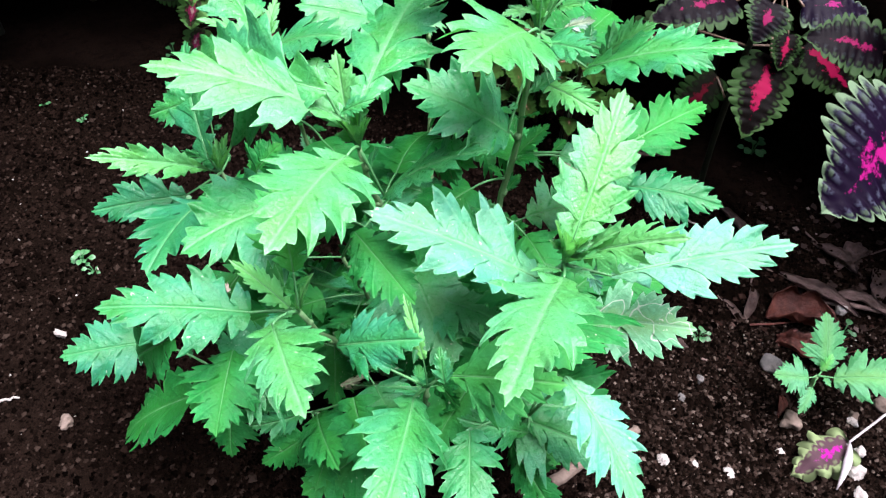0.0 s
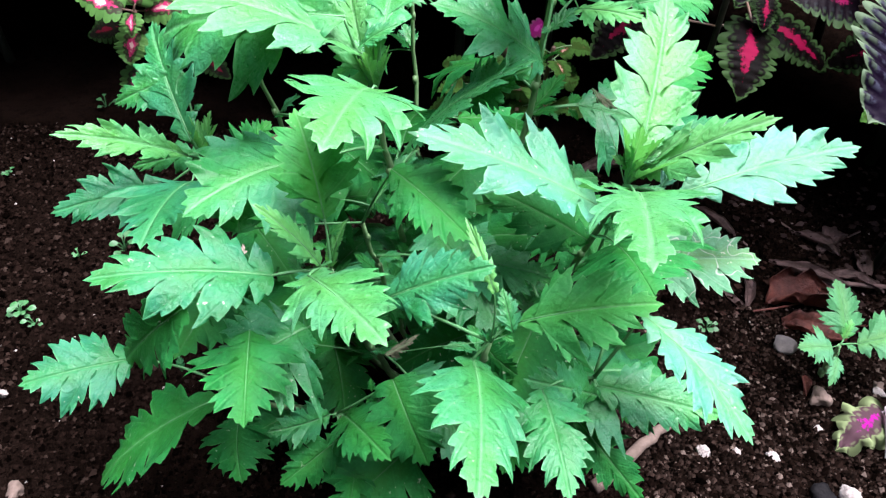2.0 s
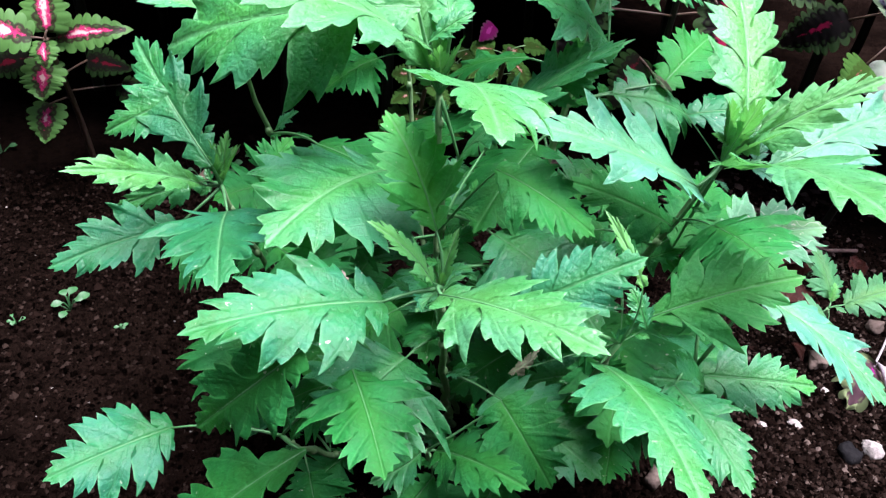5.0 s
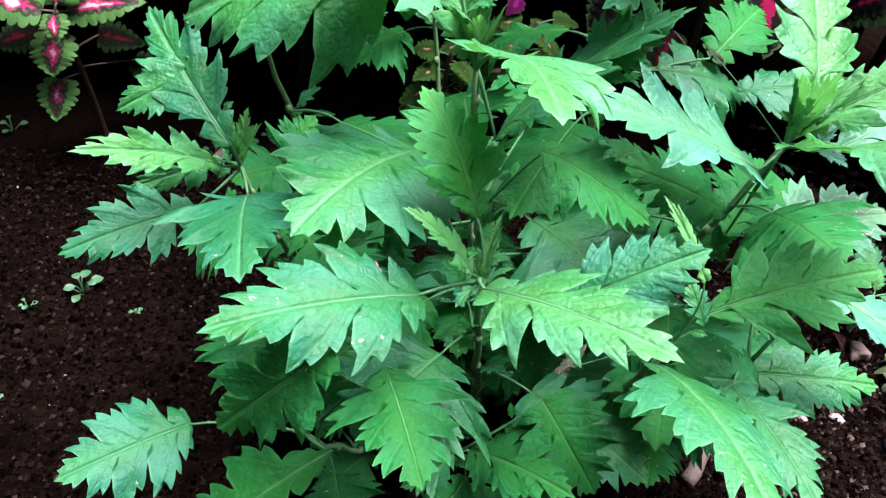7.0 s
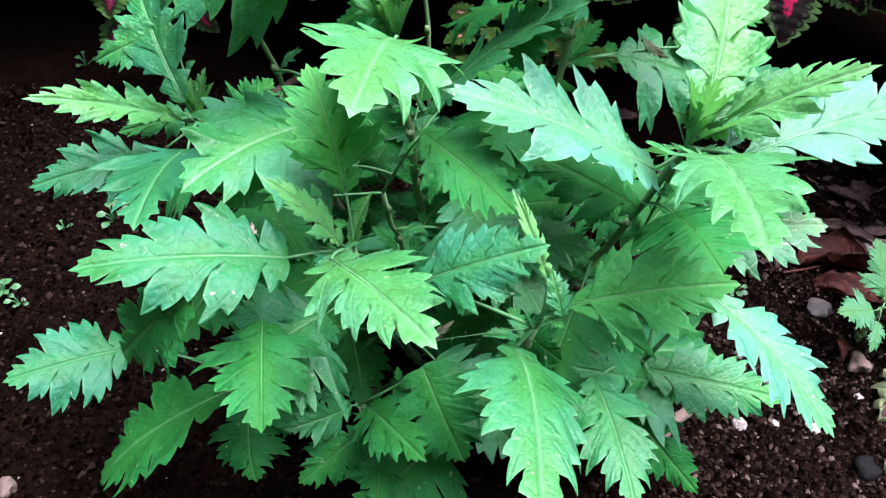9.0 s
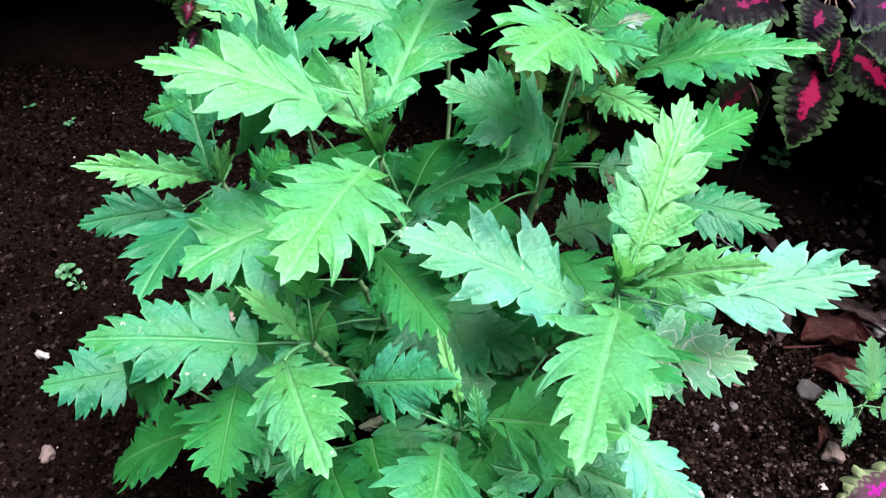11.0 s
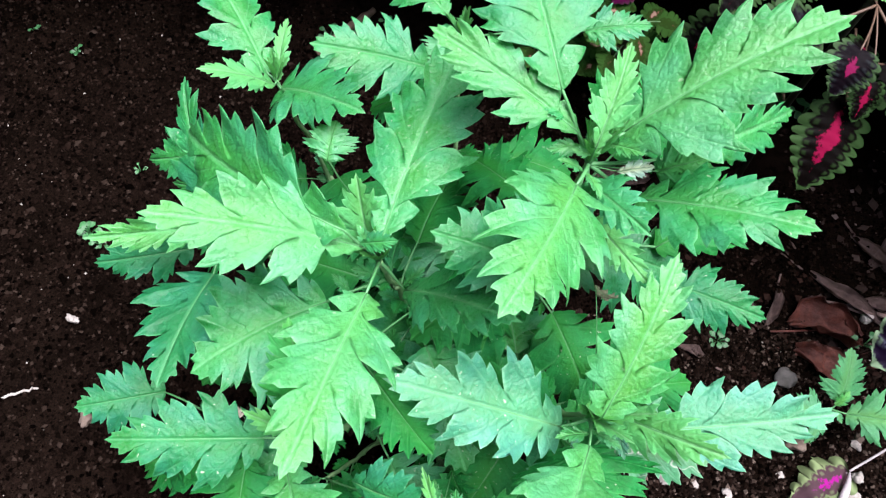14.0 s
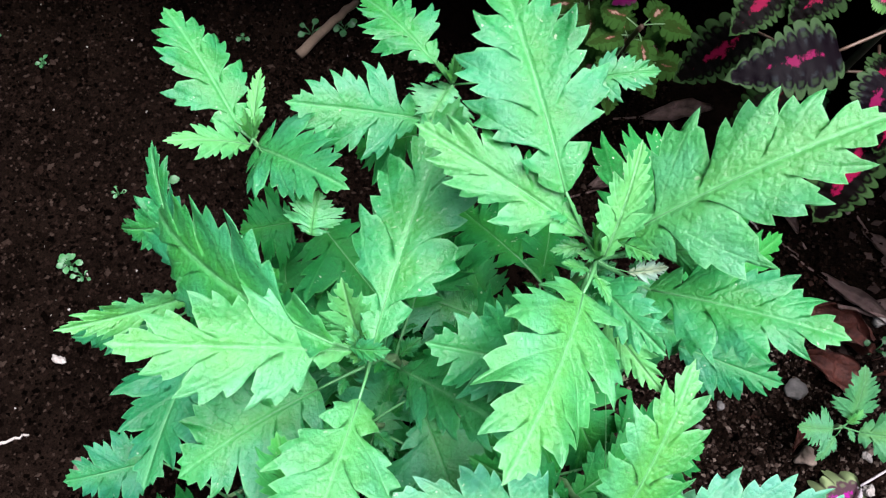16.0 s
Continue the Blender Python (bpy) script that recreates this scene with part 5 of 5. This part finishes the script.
dead_leaf(0.275, 0.395, 0.040, 0.006, -110, 1.3, M_DEAD, "narrow brown dead leaf in the litter", 13)
dead_leaf(0.120, 0.475, 0.060, 0.012, 20, 1.1, M_DEAD, "brown dead leaf in the shade behind the mugwort", 14)
dead_leaf(0.165, 0.548, 0.070, 0.011, 8, 1.3, M_DEAD, "broad brown dead leaf in the shade behind the mugwort", 16)
dead_leaf(0.505, 0.475, 0.060, 0.016, 5, 0.8, M_RED, "crimson fallen leaf on the litter", 17)
dead_leaf(0.262, 0.272, 0.022, 0.004, 70, 1.2, M_RUST, "small rust-red dead leaf below the seedling", 15)

# the mugwort seedling among the litter
seedling = tagged(new("mugwort_seedling"), "young mugwort seedling with small lobed green leaves", "plant")
seed_stem = shoot_of(seedling, (0.283, 0.290, -0.022), (0.281, 0.286, 0.0), (0.279, 0.284, 0.020), 0.0017)
leaf(seed_stem, (0.284, 0.288, 0.024), (0.288, 0.322, 0.046), (0.0, -0.6, 0.8), 0.0175, M_WEEDLEAF, 0.1, 0.1, 0.8, 0.55, name="leaf")
leaf(seed_stem, (0.288, 0.280, 0.024), (0.336, 0.272, 0.032), (0.0, -0.3, 0.95), 0.0190, M_WEEDLEAF, 0.1, 0.1, 0.8, 0.55)
leaf(seed_stem, (0.272, 0.282, 0.020), (0.246, 0.283, 0.022), (0.0, -0.3, 0.95), 0.0145, M_WEEDLEAF, 0.1, 0.1, 0.8, 0.55)
leaf(seed_stem, (0.276, 0.278, 0.014), (0.264, 0.262, 0.004), (0.0, -0.5, 0.85), 0.0060, M_WEEDLEAF, 0.1, 0.1, 0.8, 0.55)
leaf(seed_stem, (0.281, 0.286, 0.024), (0.288, 0.294, 0.034), (0.0, -0.5, 0.85), 0.0050, M_YOUNG, 0.1, 0.2, 0.6, 0.9)

# the fallen coleus leaf with its stalk
fallen = tagged(new("fallen_coleus_leaf"), "fallen coleus leaf, green and magenta with a white underside", "leaf")
coleus_leaf(fallen, (0.299, 0.246, -0.008), (0.254, 0.225, -0.016), (-0.30, -0.25, 0.9), 0.0180, M_COL_FALLEN, (0.332, 0.266, 0.003), 0.16, 0.75, 7, "blade", M_WHITE, 0.75)
_bm = bmesh.new()
tube(_bm, bezier((0.298, 0.245, -0.003), (0.291, 0.228, 0.002), (0.280, 0.213, -0.010), 8), [0.0006, 0.0014, 0.0022, 0.0028, 0.0030, 0.0026, 0.0020, 0.0013, 0.0005], 8)
part("rolled_edge", _bm, M_WHITE, fallen, "white rolled edge")


def sprig(x, y, size, count, label, seed, mat=None):
    """A weed seedling: a few round leaves on thin stalks."""
    rng = random.Random(seed)
    weed = tagged(new("weed_seedling"), label, "plant", group="weeds in the soil")
    foot = on_ground(x, y, -0.002)
    for k in range(count):
        ang = k * 2.4 + seed
        out = Vector((math.cos(ang), math.sin(ang), 0))
        a = foot + out * size * rng.uniform(0.2, 0.6) + Vector((0, 0, size * rng.uniform(0.4, 1.1)))
        b = a + out * size * rng.uniform(0.4, 0.7)
        bm = bmesh.new()
        m, length = frame_of(a, b, (out.x * -0.2, -0.3, 1))
        rows = []
        for i in range(7):
            s = i / 6
            w = length * 0.42 * math.sin(math.pi * min(1, 0.03 + s * 0.96)) ** 0.6
            rows.append([bm.verts.new((s * length, w * j / 2, 0.10 * length * math.sin(math.pi * s) + 0.06 * abs(j) * w)) for j in range(-2, 3)])
        for r0, r1 in zip(rows, rows[1:]):
            for j in range(4):
                bm.faces.new((r0[j], r1[j], r1[j + 1], r0[j + 1]))
        tube(bm, bezier(m.inverted() @ foot, (-0.3 * length, 0, -0.1 * length), (0, 0, 0), 4), 0.0005, 5)
        bm.transform(m)
        part("leaf", bm, mat or M_WEED, weed)
    return weed


sprig(-0.224, 0.462, 0.0126, 7, "seedling with three round bluish-green leaves", 1)
sprig(-0.256, 0.453, 0.0063, 4, "tiny pale green seedling on dark soil", 2)
sprig(-0.282, 0.394, 0.0098, 9, "small feathery green weed on dark soil", 3)
sprig(-0.272, 0.386, 0.0070, 7, "small feathery green weed on dark soil", 4)
sprig(-0.340, 0.571, 0.0063, 5, "tiny green seedling on dark soil", 5)
sprig(-0.386, 0.594, 0.0063, 4, "tiny pale green seedling on dark soil", 6)
sprig(-0.193, 0.438, 0.0063, 4, "tiny pale green seedling on dark soil", 7)
sprig(-0.281, 0.690, 0.0112, 4, "small green seedling in deep shade", 8)
sprig(-0.121, 0.620, 0.0126, 5, "small green seedling beside the stick", 9)
sprig(-0.092, 0.628, 0.0112, 6, "small green seedling beside the stick", 10)
sprig(-0.070, 0.645, 0.0084, 5, "small bluish-green seedling in the shade", 11)
sprig(-0.179, 0.610, 0.0084, 3, "small green seedling in the shade", 12)
sprig(0.330, 0.579, 0.0154, 9, "dark green weed in deep shade", 13)
sprig(0.221, 0.346, 0.0084, 8, "small feathery bluish-green weed on dark soil", 14)
sprig(0.337, 0.348, 0.0098, 5, "small bright green seedling in the litter", 15)
sprig(0.245, 0.460, 0.0070, 4, "tiny green seedling in the shade", 16)


def grit(name, count, lo, hi, mat, label, seed, boxes, flat=0.85):
    """Loose crumbs of many sizes strewn over the soil, in one mesh."""
    rng = random.Random(seed)
    shape = [Vector(v) for v in ((1, 0, 0), (-1, 0, 0), (0, 1, 0), (0, -1, 0), (0, 0, 1), (0, 0, -1))]
    tris = ((0, 2, 4), (2, 1, 4), (1, 3, 4), (3, 0, 4), (2, 0, 5), (1, 2, 5), (3, 1, 5), (0, 3, 5))
    verts, faces = [], []
    for _ in range(count):
        x0, y0, x1, y1 = rng.choices(boxes, weights=[(b[2] - b[0]) * (b[3] - b[1]) for b in boxes])[0]
        x, y = rng.uniform(x0, x1), rng.uniform(y0, y1)
        r = lo + (hi - lo) * rng.random() ** 3
        a = rng.uniform(0, 6.28)
        ca, sa, c = math.cos(a), math.sin(a), on_ground(x, y, r * 0.35)
        n = len(verts)
        for v in shape:
            k = r * rng.uniform(0.65, 1.35)
            px, py, pz = v.x * k, v.y * k * 0.8, v.z * k * flat
            verts.append((c.x + ca * px - sa * py, c.y + sa * px + ca * py, c.z + pz))
        faces += [tuple(n + i for i in t) for t in tris]
    me = bpy.data.meshes.new(name)
    me.from_pydata(verts, [], faces)
    me.materials.append(mat)
    return tagged(new(name, me), label, "soil crumbs", kind="stuff")


LEFT, RIGHT, BACK, FRONT = (-0.48, 0.12, -0.08, 0.66), (0.06, 0.10, 0.45, 0.50), (-0.15, 0.42, 0.2, 0.62), (-0.12, 0.08, 0.1, 0.28)
grit("soil_crumbs", 120000, 0.0005, 0.0024, M_CRUMB, "loose dark brown crumbs of soil", 5, (LEFT, RIGHT, BACK, FRONT))
grit("soil_clods", 9000, 0.0012, 0.0040, M_CRUMB, "larger dark brown lumps of soil", 7, (LEFT, RIGHT, BACK, FRONT))
# paler crumbs over the right front of the bed only
grit("pale_crumbs", 22000, 0.0006, 0.0026, M_PALECRUMB, "paler greyish-brown crumbs among the litter", 10, ((0.10, 0.12, 0.42, 0.36),))
grit("pale_specks", 260, 0.0005, 0.0016, M_PALE, "tiny pale specks of grit on the soil", 6, (LEFT, RIGHT))

grit("leaf_fragments", 550, 0.0008, 0.0042, M_LITTER, "brown and grey scraps of dead leaf and bark on the soil", 8, ((0.20, 0.28, 0.45, 0.52),), 0.22)
grit("bark_chips", 420, 0.0012, 0.0062, M_CHIP, "pale grey and brown chips of bark in the litter", 9, ((0.30, 0.34, 0.62, 0.56),), 0.5)
